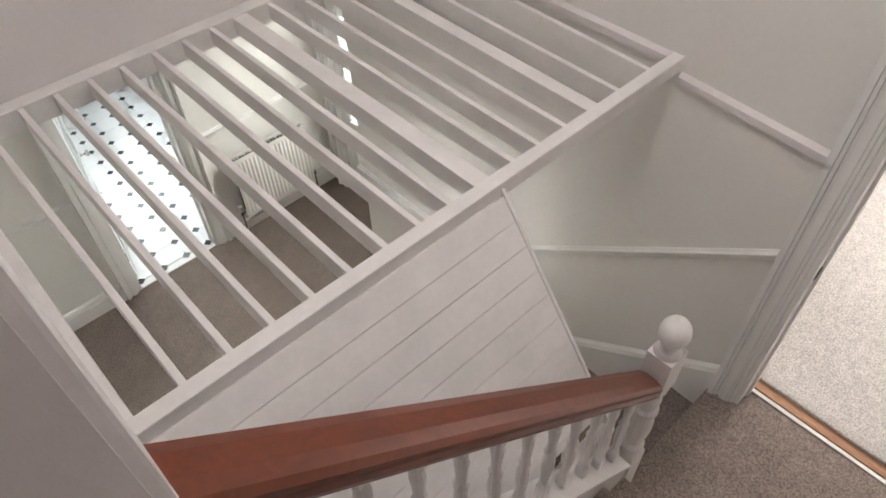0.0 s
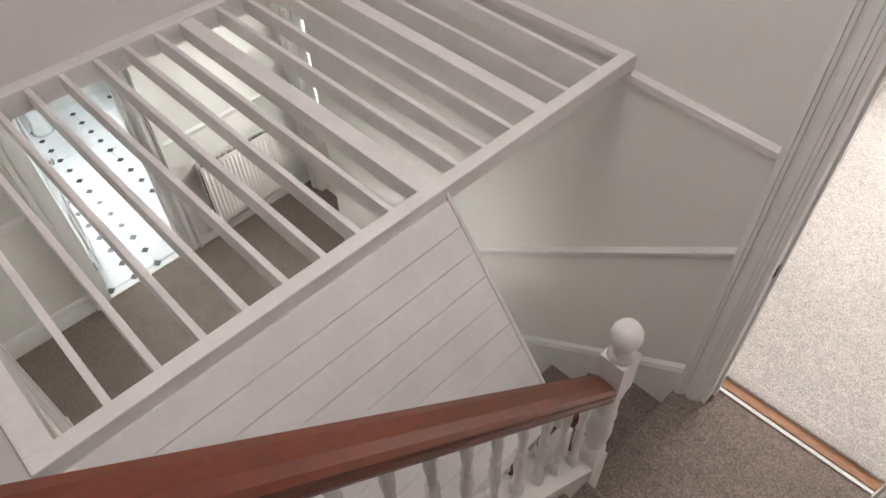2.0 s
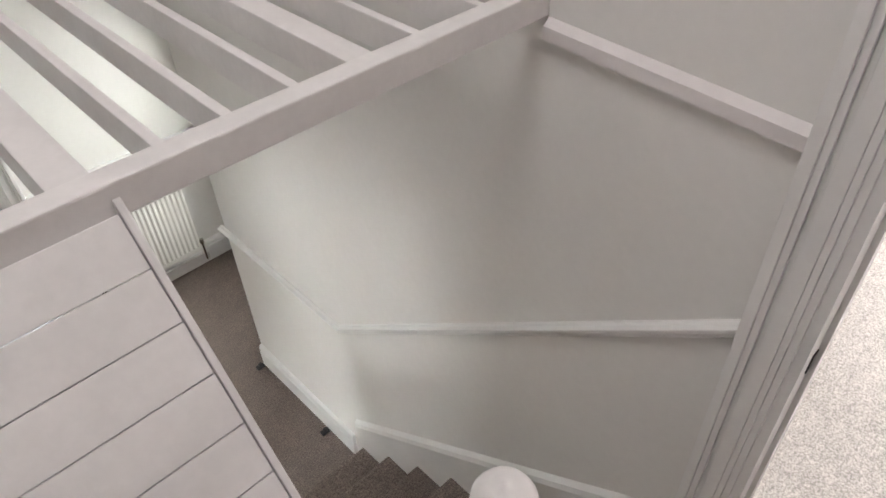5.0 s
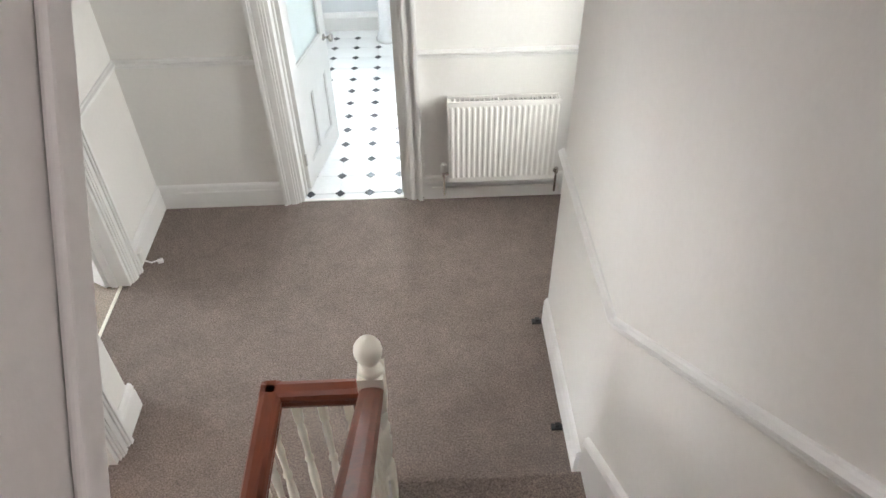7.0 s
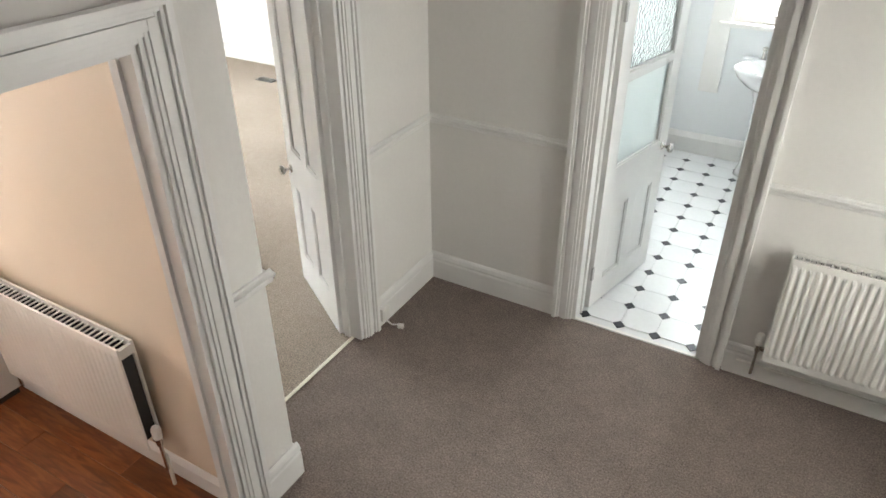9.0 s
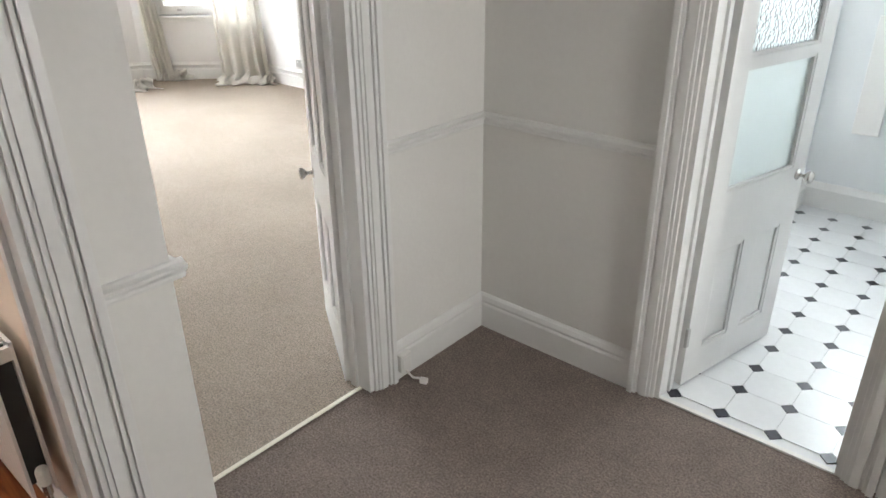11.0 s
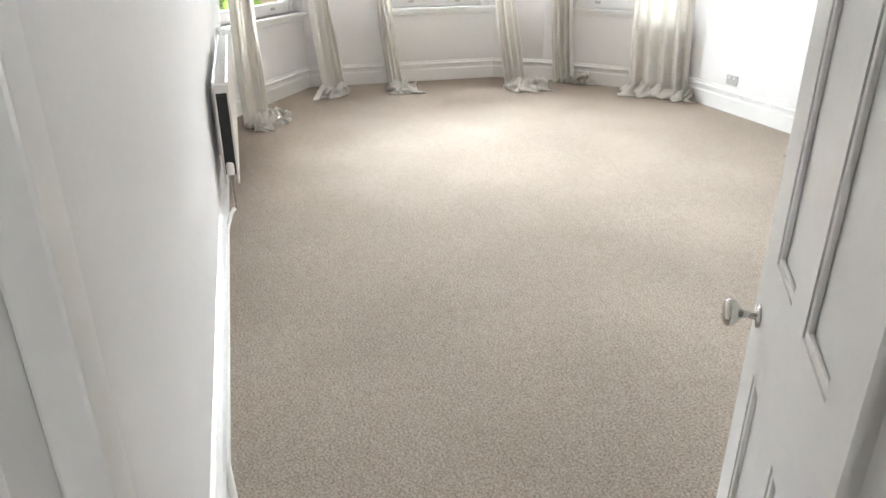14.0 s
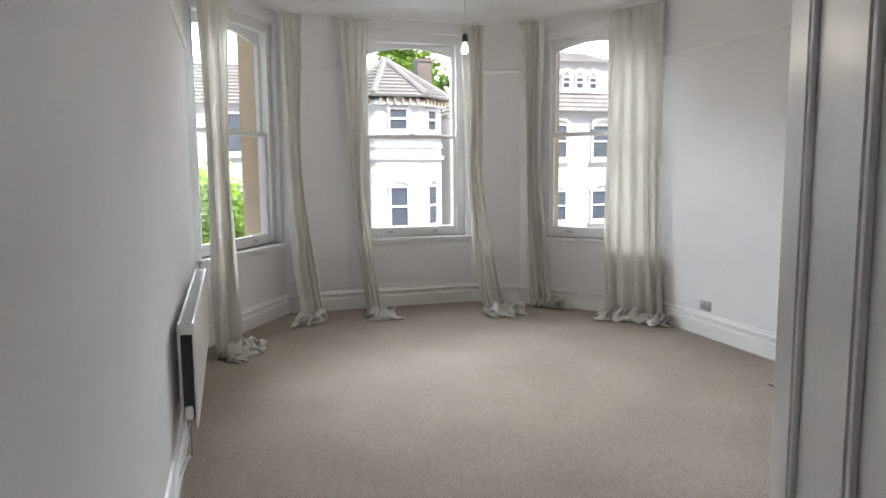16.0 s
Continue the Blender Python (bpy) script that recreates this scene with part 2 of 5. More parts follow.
def add_box(bm, x0, x1, y0, y1, z0, z1, bevel=0.0, m=None):
    vs = [bm.verts.new((x, y, z)) for x in (x0, x1) for y in (y0, y1) for z in (z0, z1)]
    fs = [bm.faces.new([vs[i] for i in q]) for q in ((0, 1, 3, 2), (4, 6, 7, 5), (0, 4, 5, 1), (2, 3, 7, 6), (0, 2, 6, 4), (1, 5, 7, 3))]
    if bevel:
        es = list({e for f in fs for e in f.edges})
        r = bmesh.ops.bevel(bm, geom=es, offset=bevel, segments=2, affect="EDGES", profile=0.6)
        vs = list({v for v in vs if v.is_valid} | set(r["verts"]))
    if m is not None:
        bmesh.ops.transform(bm, matrix=m, verts=vs)
    return vs


def box(x0, x1, y0, y1, z0, z1, bevel=0.0):
    bm = bmesh.new()
    add_box(bm, x0, x1, y0, y1, z0, z1, bevel)
    return bm


def add_lathe(bm, profile, seg=14, m=None, square=None):
    """Turns (radius, z) rows round z; rows listed in square come out square."""
    rings = []
    for i, (r, z) in enumerate(profile):
        ring = []
        for k in range(seg):
            a = 2 * math.pi * (k + 0.5) / seg
            x, y = r * math.cos(a), r * math.sin(a)
            if square and i in square:
                s = r / max(abs(math.cos(a)), abs(math.sin(a)))
                x, y = s * math.cos(a), s * math.sin(a)
            ring.append(bm.verts.new((x, y, z)))
        rings.append(ring)
    for a, b in zip(rings, rings[1:]):
        for k in range(seg):
            bm.faces.new((a[k], a[(k + 1) % seg], b[(k + 1) % seg], b[k]))
    bm.faces.new(list(reversed(rings[0])))
    bm.faces.new(rings[-1])
    if m is not None:
        bmesh.ops.transform(bm, matrix=m, verts=[v for r in rings for v in r])


def lathe(profile, seg=14, m=None, square=None):
    bm = bmesh.new()
    add_lathe(bm, profile, seg, m, square)
    return bm


def add_run(bm, p0, p1, normal, profile):
    """Extrudes a moulding's (out, up) outline from p0 to p1; out goes along the wall's normal."""
    n = Vector((normal[0], normal[1], 0)).normalized()
    rows = [[bm.verts.new(Vector(p) + n * o + Vector((0, 0, u))) for o, u in profile] for p in (p0, p1)]
    k = len(profile)
    for i in range(k):
        bm.faces.new((rows[0][i], rows[0][(i + 1) % k], rows[1][(i + 1) % k], rows[1][i]))
    bm.faces.new(rows[0])
    bm.faces.new(list(reversed(rows[1])))


SKIRT = [(0.0, 0.0), (0.022, 0.0), (0.022, 0.125), (0.016, 0.135), (0.022, 0.150), (0.016, 0.172), (0.006, 0.182), (0.0, 0.182)]
SKIRT_LOW = [(0.0, 0.0), (0.020, 0.0), (0.020, 0.085), (0.012, 0.100), (0.004, 0.110), (0.0, 0.110)]
DADO = [(o * 0.85, u * 0.8) for o, u in ((0.0, 0.0), (0.008, 0.0), (0.014, 0.012), (0.014, 0.022), (0.026, 0.034), (0.034, 0.044), (0.034, 0.054), (0.016, 0.060), (0.010, 0.068), (0.0, 0.070))]
PICTURE = [(0.0, 0.0), (0.012, 0.0), (0.026, 0.018), (0.026, 0.030), (0.012, 0.036), (0.0, 0.040)]


def moulding(name, runs, profile, material, label, category):
    bm = bmesh.new()
    for p0, p1, n in runs:
        add_run(bm, p0, p1, n, profile)
    return structure(name, bm, material, label, category)


def axis_frame(origin, u):
    """A frame with x along u (level), y to u's left, z up."""
    u = Vector((u[0], u[1], 0)).normalized()
    n = Vector((-u.y, u.x, 0))
    return Matrix(((u.x, n.x, 0, origin[0]), (u.y, n.y, 0, origin[1]), (0, 0, 1, origin[2]), (0, 0, 0, 1)))


def wall(name, a, b, z0, z1, thick, material, openings=(), label="painted plaster wall", m=None):
    """A wall whose face runs from a to b; its thickness lies to the left of a-b. Openings: (u0, u1, z0, z1)."""
    length = math.hypot(b[0] - a[0], b[1] - a[1])
    bm = bmesh.new()
    us = sorted({0.0, length, *[o[0] for o in openings], *[o[1] for o in openings]})
    us = [u for u in us if 0 <= u <= length]
    for u0, u1 in zip(us, us[1:]):
        cuts = sorted((o[2], o[3]) for o in openings if o[0] <= u0 + 1e-6 and o[1] >= u1 - 1e-6)
        z = z0
        for c0, c1 in cuts:
            if c0 > z:
                add_box(bm, u0, u1, 0, thick, z, c0)
            z = max(z, c1)
        if z < z1:
            add_box(bm, u0, u1, 0, thick, z, z1)
    bmesh.ops.remove_doubles(bm, verts=bm.verts, dist=1e-5)
    bmesh.ops.transform(bm, matrix=axis_frame((a[0], a[1], 0), (b[0] - a[0], b[1] - a[1])), verts=bm.verts)
    return structure(name, bm, material, label, "wall")


ARCH_BANDS = [(0.000, 0.016, 0.012), (0.016, 0.030, 0.020), (0.030, 0.062, 0.026), (0.062, 0.074, 0.019), (0.074, 0.088, 0.030), (0.088, 0.112, 0.040)]


def architrave(name, origin, u, width, height, label, sides="lrt", material=None):
    """Moulded frame round an opening that starts at origin and runs along u; it stands proud to u's right."""
    bm = bmesh.new()
    for a, b, p in ARCH_BANDS:
        if "l" in sides:
            add_box(bm, -b, -a, -p, 0, 0, height + b, 0.002)
        if "r" in sides:
            add_box(bm, width + a, width + b, -p, 0, 0, height + b, 0.002)
        if "t" in sides:
            add_box(bm, -a if "l" in sides else 0, width + a if "r" in sides else width, -p, 0, height + a, height + b, 0.002)
    bmesh.ops.transform(bm, matrix=axis_frame(origin, u), verts=bm.verts)
    return structure(name, bm, material or GLOSS, label, "architrave")


def lining(name, origin, u, width, height, depth, label, rebate=0.0):
    """The boards that line an opening through a wall, with a door stop; depth lies to u's left."""
    bm = bmesh.new()
    t = 0.022
    add_box(bm, 0, t, 0.001, depth, 0, height)
    add_box(bm, width - t, width, 0.001, depth, 0, height)
    add_box(bm, t, width - t, 0.001, depth, height - t, height)
    s = depth * 0.55
    add_box(bm, t, t + 0.012, s, s + 0.035, 0, height - t)
    add_box(bm, width - t - 0.012, width - t, s, s + 0.035, 0, height - t)
    if rebate:      # thick closing side that the door shuts against
        add_box(bm, t, t + rebate, depth * 0.45, depth * 0.54, 0, height - t, 0.003)
        add_box(bm, t + 0.0125, t + rebate * 0.8, depth * 0.541, depth * 0.98, 0, height - t, 0.003)
    bmesh.ops.transform(bm, matrix=axis_frame(origin, u), verts=bm.verts)
    return structure(name, bm, GLOSS, label, "door frame")


# ---- structure ----
W = 2.467          # stair wall
KX = 0.295         # kitchen wall and pier
LAND = 1.445       # quarter landing
RISE = LAND / 8
BEAM = -3.28       # near beam of the slatted screen
TOP = 2.97         # top of the slats
LIV_L, LIV_R = -1.60, 2.92
LIV_H = 3.34

# floors
bm = box(-0.055, 3.1, -1.80, 0.0, -0.2, 0.0)
add_box(bm, 0.24, 3.1, -3.83, -1.80, -0.2, 0.0)
structure("floor_hall", bm, CARPET, "worn taupe cut-pile carpet in the hall", "carpet")
bm = bmesh.new()
vs = [bm.verts.new((x, y, z)) for z in (0.0, -0.2) for x, y in ((-0.06, LIV_L - 0.05), (-0.06, LIV_R), (-6.0, LIV_R + 0.1), (-7.3, 2.1), (-7.7, 1.5), (-7.7, -0.8), (-6.2, LIV_L - 0.1))]
bm.faces.new(vs[:7])
bm.faces.new(list(reversed(vs[7:])))
for i in range(7):
    bm.faces.new((vs[i], vs[(i + 1) % 7], vs[7 + (i + 1) % 7], vs[7 + i]))
structure("floor_living", bm, CARPET_LIV, "beige cut-pile carpet in the living room", "carpet")
structure("floor_kitchen_base", box(-3.2, 0.24, -5.1, -1.93, -0.2, -0.012), RAWWOOD, "dark subfloor under the kitchen boards", "floor")
structure("floor_bath_base", box(0.72, 2.6, 0.02, 2.95, -0.2, -0.006), VINYL, "grouted floor under the bathroom tiles", "floor")
structure("floor_upper_room", box(2.66, 5.6, -6.2, -2.5, 1.2, 1.462), CARPET_UP, "pale grey carpet of the upper room", "carpet")

# hall walls
wall("wall_bath", (3.1, 0.0), (0.0, 0.0), 0.0, TOP - 0.02, -0.14, WALL, [(3.1 - 1.683, 3.1 - 0.95, 0.0, 2.0)])
wall("wall_living", (0.0, 0.0), (0.0, LIV_L), 0.0, LIV_H, -0.14, WALL, [(0.75, 1.562, 0.0, 2.03)])
wall("wall_pier", (KX, -1.675), (KX, -1.86), 0.0, TOP - 0.02, -0.36, WALL)
wall("wall_kitchen", (KX, -1.86), (KX, -3.83), 0.0, TOP - 0.02, -0.10, WALL, [(0.115, 0.925, 0.0, 1.99)])
wall("wall_under_flight", (0.33, -3.785), (1.60, -3.785), 0.0, 2.15, -0.04, WALL)
wall("wall_stair", (W, -1.19), (W, -3.985), 0.0, 5.6, 0.13, WALL)
wall("wall_stair_door", (W, -3.985), (W, -4.90), 0.0, 5.6, 0.13, WALL, [(0.0, 0.775, LAND - 0.04, LAND + 1.985)])
wall("wall_recess", (W + 0.13, -1.19), (3.1, -1.19), 0.0, TOP - 0.02, -0.12, WALL)
wall("wall_side_door", (2.93, 0.0), (2.93, -1.19), 0.0, TOP - 0.02, 0.15, WALL, [(0.22, 1.02, 0.0, 2.02)])
wall("wall_upper_far", (0.2, -1.86), (W, -1.86), TOP - 0.06, 5.6, 0.12, WALL_UP)
wall("wall_upper_left", (0.335, -1.86), (0.335, -3.785), TOP - 0.02, 5.6, -0.12, WALL_UP)
wall("wall_flight_left", (0.385, -3.91), (-2.2, -3.91), 0.0, 5.6, -0.12, WALL_UP, label="painted end of the wall beside the upper stairs")
wall("wall_flight_right", (-2.2, -4.79), (2.6, -4.79), 0.0, 5.6, -0.12, WALL_UP)
wall("wall_flight_end", (-2.2, -3.9), (-2.2, -4.9), 0.0, 5.6, -0.12, WALL_UP)
structure("trim_flight_end", box(0.362, 0.402, -3.902, -3.80, 2.3, 5.6, 0.006), GLOSS_OLD, "white painted corner board at the end of the wall", "trim")
structure("ceiling_hall", box(0.0, 3.1, -1.80, 0.0, TOP - 0.02, TOP + 0.1), CEIL, "white painted hall ceiling", "ceiling")
# unseen ceiling; its closed well only houses the added stair lamp
bm = bmesh.new()
for x0, x1, y0, y1 in ((-2.4, 0.65, -5.0, -1.7), (1.95, 2.7, -5.0, -1.7), (0.65, 1.95, -5.0, -4.05), (0.65, 1.95, -2.95, -1.7)):
    add_box(bm, x0, x1, y0, y1, 5.6, 5.7)
for x0, x1, y0, y1 in ((0.55, 0.65, -4.15, -2.85), (1.95, 2.05, -4.15, -2.85), (0.65, 1.95, -4.15, -4.05), (0.65, 1.95, -2.95, -2.85)):
    add_box(bm, x0, x1, y0, y1, 5.7, 6.0)
add_box(bm, 0.55, 2.05, -4.15, -2.85, 6.0, 6.1)
structure("ceiling_upper", bm, CEIL, "white ceiling with a closed lamp well over the stairs", "ceiling")

wall("wall_porch_a", (3.09, 0.2), (3.7, 0.2), -0.2, 2.9, 0.1, WALL)
wall("wall_porch_b", (3.6, 0.2), (3.6, -1.5), -0.2, 2.9, 0.1, WALL)
wall("wall_porch_c", (3.7, -1.4), (3.09, -1.4), -0.2, 2.9, 0.1, WALL)
structure("ceiling_porch", box(3.0, 3.7, -1.5, 0.3, 2.9, 3.0), CEIL, "white porch ceiling", "ceiling")
structure("floor_porch", box(3.09, 3.7, -1.5, 0.3, -0.2, 0.0), CARPET, "taupe carpet behind the side door", "carpet")

# living room walls
wall("wall_living_left", (0.0, LIV_L), (-6.15, LIV_L), 0.0, LIV_H, 0.20, WALL_LIV)
wall("wall_living_right", (-6.05, LIV_R), (0.0, LIV_R), 0.0, LIV_H, 0.2, WALL_LIV)
wall("wall_living_back", (-0.14, LIV_R), (-0.14, 0.0), 0.0, LIV_H, 0.12, WALL_LIV)
BAY = [(-6.15, LIV_L), (-7.52, -0.72), (-7.52, -0.04), (-7.52, 1.44), (-7.22, 1.94), (-6.08, LIV_R)]
BAY_WIN = {0: (0.10, 1.55, 0.80, 3.10), 2: (0.17, 1.42, 0.80, 3.10), 4: (0.25, 1.42, 0.80, 3.10)}
for i, (a, b) in enumerate(zip(BAY, BAY[1:])):
    wall("wall_bay_%d" % (i + 1), b, a, 0.0, LIV_H, -0.3, WALL_LIV,
         [(math.hypot(b[0] - a[0], b[1] - a[1]) - BAY_WIN[i][1], math.hypot(b[0] - a[0], b[1] - a[1]) - BAY_WIN[i][0], BAY_WIN[i][2], BAY_WIN[i][3])] if i in BAY_WIN else ())
structure("ceiling_living", box(-8.2, 0.0, LIV_L - 0.3, LIV_R + 0.3, LIV_H, LIV_H + 0.12), CEIL, "white living room ceiling", "ceiling")

# bathroom, kitchen, upper room shells
wall("wall_bath_left", (0.72, 0.14), (0.72, 2.95), 0.0, 2.9, 0.1, WALL_BATH)
wall("wall_bath_far", (0.72, 2.78), (2.6, 2.78), 0.0, 2.9, 0.14, WALL_BATH, [(0.36, 1.42, 1.13, 2.35)])
wall("wall_bath_right", (2.3, 2.95), (2.3, 0.14), 0.0, 2.9, 0.1, WALL_BATH)
structure("ceiling_bath", box(0.6, 2.6, 0.1, 3.0, 2.9, 3.0), CEIL, "white bathroom ceiling", "ceiling")
wall("wall_kitchen_back", (-3.2, -1.93), (0.215, -1.93), 0.0, 2.9, 0.12, WALL_KIT)
wall("wall_kitchen_left", (-3.2, -5.1), (-3.2, -1.93), 0.0, 2.9, 0.1, WALL_KIT)
wall("wall_kitchen_far", (0.0, -4.9), (-3.2, -4.9), 0.0, 2.9, 0.1, WALL_KIT, [(0.9, 2.5, 1.0, 2.3)])
wall("wall_kitchen_hall", (0.0, -2.9), (0.0, -5.0), 0.0, 2.9, 0.1, WALL_KIT)
structure("ceiling_kitchen", box(-3.3, 0.215, -5.1, -1.9, 2.9, 3.0), CEIL, "white kitchen ceiling", "ceiling")
wall("wall_upper_room_a", (2.6, -2.6), (5.6, -2.6), 1.2, 4.2, 0.1, WALL_UP)
wall("wall_upper_room_b", (5.5, -2.6), (5.5, -6.1), 1.2, 4.2, 0.1, WALL_UP)
wall("wall_upper_room_c", (5.6, -6.1), (2.6, -6.1), 1.2, 4.2, 0.1, WALL_UP)
wall("wall_upper_room_d", (2.6, -4.9), (2.6, -6.1), 1.2, 4.2, 0.1, WALL_UP)
structure("ceiling_upper_room", box(2.6, 5.6, -6.2, -2.5, 4.2, 4.3), CEIL, "white ceiling of the upper room", "ceiling")

# door frames
architrave("architrave_bath", (0.95, 0.0, 0.0), (1, 0), 0.733, 2.0, "white moulded door surround of the bathroom")
lining("door_frame_bath", (0.95, 0.0, 0.0), (1, 0), 0.733, 2.0, 0.14, "white door lining of the bathroom")
architrave("architrave_living", (0.0, -1.562, 0.0), (0, 1), 0.812, 2.03, "white moulded door surround of the living room")
lining("door_frame_living", (0.0, -1.562, 0.0), (0, 1), 0.812, 2.03, 0.14, "white door lining of the living room", 0.03)
architrave("architrave_kitchen", (KX, -2.785, 0.0), (0, 1), 0.81, 1.99, "white fluted door surround of the kitchen")
lining("door_frame_kitchen", (KX, -2.785, 0.0), (0, 1), 0.81, 1.99, 0.10, "white door lining of the kitchen")
architrave("architrave_upper", (W, -3.985, LAND), (0, -1), 0.775, 1.985, "white moulded door surround on the landing", "lt")
lining("door_frame_upper", (W, -3.985, LAND), (0, -1), 0.775, 1.985, 0.13, "white door lining on the landing")
architrave("architrave_side", (2.93, -0.22, 0.0), (0, -1), 0.80, 2.02, "white door surround of the side door")

# mouldings
moulding("baseboard_hall", [((0.0, 0, 0), (0.835, 0, 0), (0, -1)), ((1.80, 0, 0), (2.93, 0, 0), (0, -1)), ((0, 0, 0), (0, -0.635, 0), (1, 0)),
                            ((KX, -1.653, 0), (KX, -1.862, 0), (1, 0)), ((0.045, -1.675, 0), (KX, -1.675, 0), (0, 1)), ((W, -1.19, 0), (W, -2.15, 0), (-1, 0))],
         SKIRT, GLOSS, "white moulded skirting board round the hall", "skirting board")
moulding("dado_rail_hall", [((0.0, 0, 1.04), (0.835, 0, 1.04), (0, -1)), ((1.80, 0, 1.04), (2.93, 0, 1.04), (0, -1)), ((0, 0, 1.04), (0, -0.635, 1.04), (1, 0)),
                            ((KX, -1.642, 1.03), (KX, -1.862, 1.03), (1, 0)), ((0.045, -1.675, 1.03), (KX, -1.675, 1.03), (0, 1))],
         DADO, GLOSS, "white painted dado rail", "dado rail")
moulding("dado_rail_stairs", [((W, -1.15, 1.085), (W, -2.215, 1.085), (-1, 0)), ((W, -2.215, 1.085), (W, -3.885, 2.375), (-1, 0))],
         DADO, GLOSS, "white dado rail climbing with the stairs", "dado rail")
moulding("ledge_trim", [((W, -3.885, 2.838), (W, -3.30, 2.868), (-1, 0)), ((W, BEAM + 0.03, 2.925), (W, -1.925, 2.925), (-1, 0))], [(0, 0), (0.018, 0), (0.018, 0.03), (0.0, 0.045)], WALL_UP, "painted ledge on the stair wall", "ledge")
moulding("baseboard_stairs", [((W, -2.2, 0.16), (W, -3.885, 1.42), (-1, 0))],
         [(0, -0.25), (0.02, -0.25), (0.02, 0.17), (0.012, 0.19), (0.018, 0.2), (0, 0.22)], GLOSS, "white string board along the stair wall", "skirting board")
moulding("baseboard_flight", [((1.72, -4.79, LAND), (2.6, -4.79, LAND), (0, 1)), ((-2.0, -4.79, 4.78), (1.72, -4.79, LAND + 0.05), (0, 1))],
         [(0, -0.15), (0.02, -0.15), (0.02, 0.15), (0.012, 0.17), (0, 0.19)], GLOSS, "white string board beside the upper stairs", "skirting board")
liv = [((-0.14, LIV_L, 0), (-6.15, LIV_L, 0), (0, 1)), ((-6.08, LIV_R, 0), (-0.14, LIV_R, 0), (0, -1))]
for a, b in zip(BAY, BAY[1:]):
    d = Vector((b[0] - a[0], b[1] - a[1], 0)).normalized()
    liv.append(((*a, 0), (*b, 0), (d.y, -d.x)))
SKIRT_TALL = [(0, 0), (0.024, 0), (0.024, 0.125), (0.010, 0.138), (0.010, 0.165), (0.032, 0.176), (0.034, 0.188), (0.026, 0.198), (0.012, 0.202), (0.012, 0.214), (0, 0.22)]
moulding("baseboard_living", liv, SKIRT_TALL, GLOSS, "white stepped skirting board of the living room", "skirting board")
pic = [((-0.14, LIV_L, 2.60), (-6.15, LIV_L, 2.60), (0, 1)), ((-6.08, LIV_R, 2.64), (-0.14, LIV_R, 2.64), (0, -1))]
for i in (1, 3):
    a, b = BAY[i], BAY[i + 1]
    d = Vector((b[0] - a[0], b[1] - a[1], 0)).normalized()
    pic.append(((*a, 2.66), (*b, 2.66), (d.y, -d.x)))
moulding("picture_rail", pic, PICTURE, GLOSS, "white picture rail of the living room", "picture rail")
COVE = [(0, 0), (0.012, 0.0), (0.03, 0.04), (0.06, 0.075), (0.1, 0.1), (0.0, 0.1)]
moulding("cornice_living", [((p[0][0], p[0][1], LIV_H - 0.1), (p[1][0], p[1][1], LIV_H - 0.1), p[2]) for p in liv], COVE, CEIL, "white coved cornice of the living room", "cornice")
moulding("baseboard_kitchen", [((-3.2, -1.93, 0), (0.215, -1.93, 0), (0, -1))], SKIRT_LOW, GLOSS, "white skirting board of the kitchen", "skirting board")
moulding("baseboard_bath", [((0.72, 2.78, 0), (2.3, 2.78, 0), (0, -1)), ((0.72, 0.16, 0), (0.72, 2.78, 0), (1, 0))], [(o * 2, u * 1.6) for o, u in SKIRT_LOW], GLOSS, "white boxed skirting of the bathroom", "skirting board")

# thresholds
structure("threshold_living", box(-0.070, -0.050, -1.54, -0.775, 0.0, 0.006, 0.002), CREAM, "pale metal carpet bar at the living room door", "threshold")
structure("threshold_kitchen", box(0.225, 0.255, -2.78, -1.98, -0.004, 0.009, 0.003), CREAM, "pale carpet bar at the kitchen door", "threshold")
structure("threshold_bath", box(0.955, 1.68, 0.0, 0.022, 0.0, 0.008, 0.002), PLASTIC, "white carpet bar at the bathroom door", "threshold")
structure("threshold_upper", box(2.600, 2.655, -4.76, -3.985, LAND - 0.05, LAND + 0.012, 0.004), RAWWOOD, "bare brown wooden threshold strip", "threshold")
structure("threshold_upper_bar", box(2.580, 2.600, -4.76, -3.985, LAND - 0.05, LAND + 0.006, 0.002), GLOSS, "thin white strip beside the threshold", "threshold")
structure("carpet_edge_upper", box(2.655, 2.72, -4.76, -3.985, 1.44, 1.472, 0.01), CARPET_UP, "folded pale carpet edge at the threshold", "carpet")


# ---- stairs ----
def step_mesh(w, going, rise, nose=0.022):
    """A carpeted step: x across, y back from the nosing, top at z = 0."""
    bm = bmesh.new()
    prof = [(0.0, -rise), (0.0, -0.045), (-nose, -0.036), (-nose - 0.004, -0.018), (-nose + 0.004, -0.004), (-nose + 0.018, 0.0), (going + 0.02, 0.0), (going + 0.02, -rise)]
    rows = [[bm.verts.new((x, y, z)) for y, z in prof] for x in (0, w)]
    k = len(prof)
    for i in range(k):
        bm.faces.new((rows[0][i], rows[0][(i + 1) % k], rows[1][(i + 1) % k], rows[1][i]))
    bm.faces.new(rows[0])
    bm.faces.new(list(reversed(rows[1])))
    return bm


lower = thing("lower_staircase", "taupe-carpeted straight stairs with white strings down to the hall", "stairs")
NOSE_Y = [-2.262 - 0.237 * k for k in range(7)]
for k in range(7):
    bm = step_mesh(W - 1.63, 0.24 if k < 6 else 0.2, RISE)
    bmesh.ops.transform(bm, matrix=axis_frame((W, NOSE_Y[k], RISE * (k + 1)), (-1, 0)), verts=bm.verts)
    part("step", bm, CARPET, lower)
bm = bmesh.new()
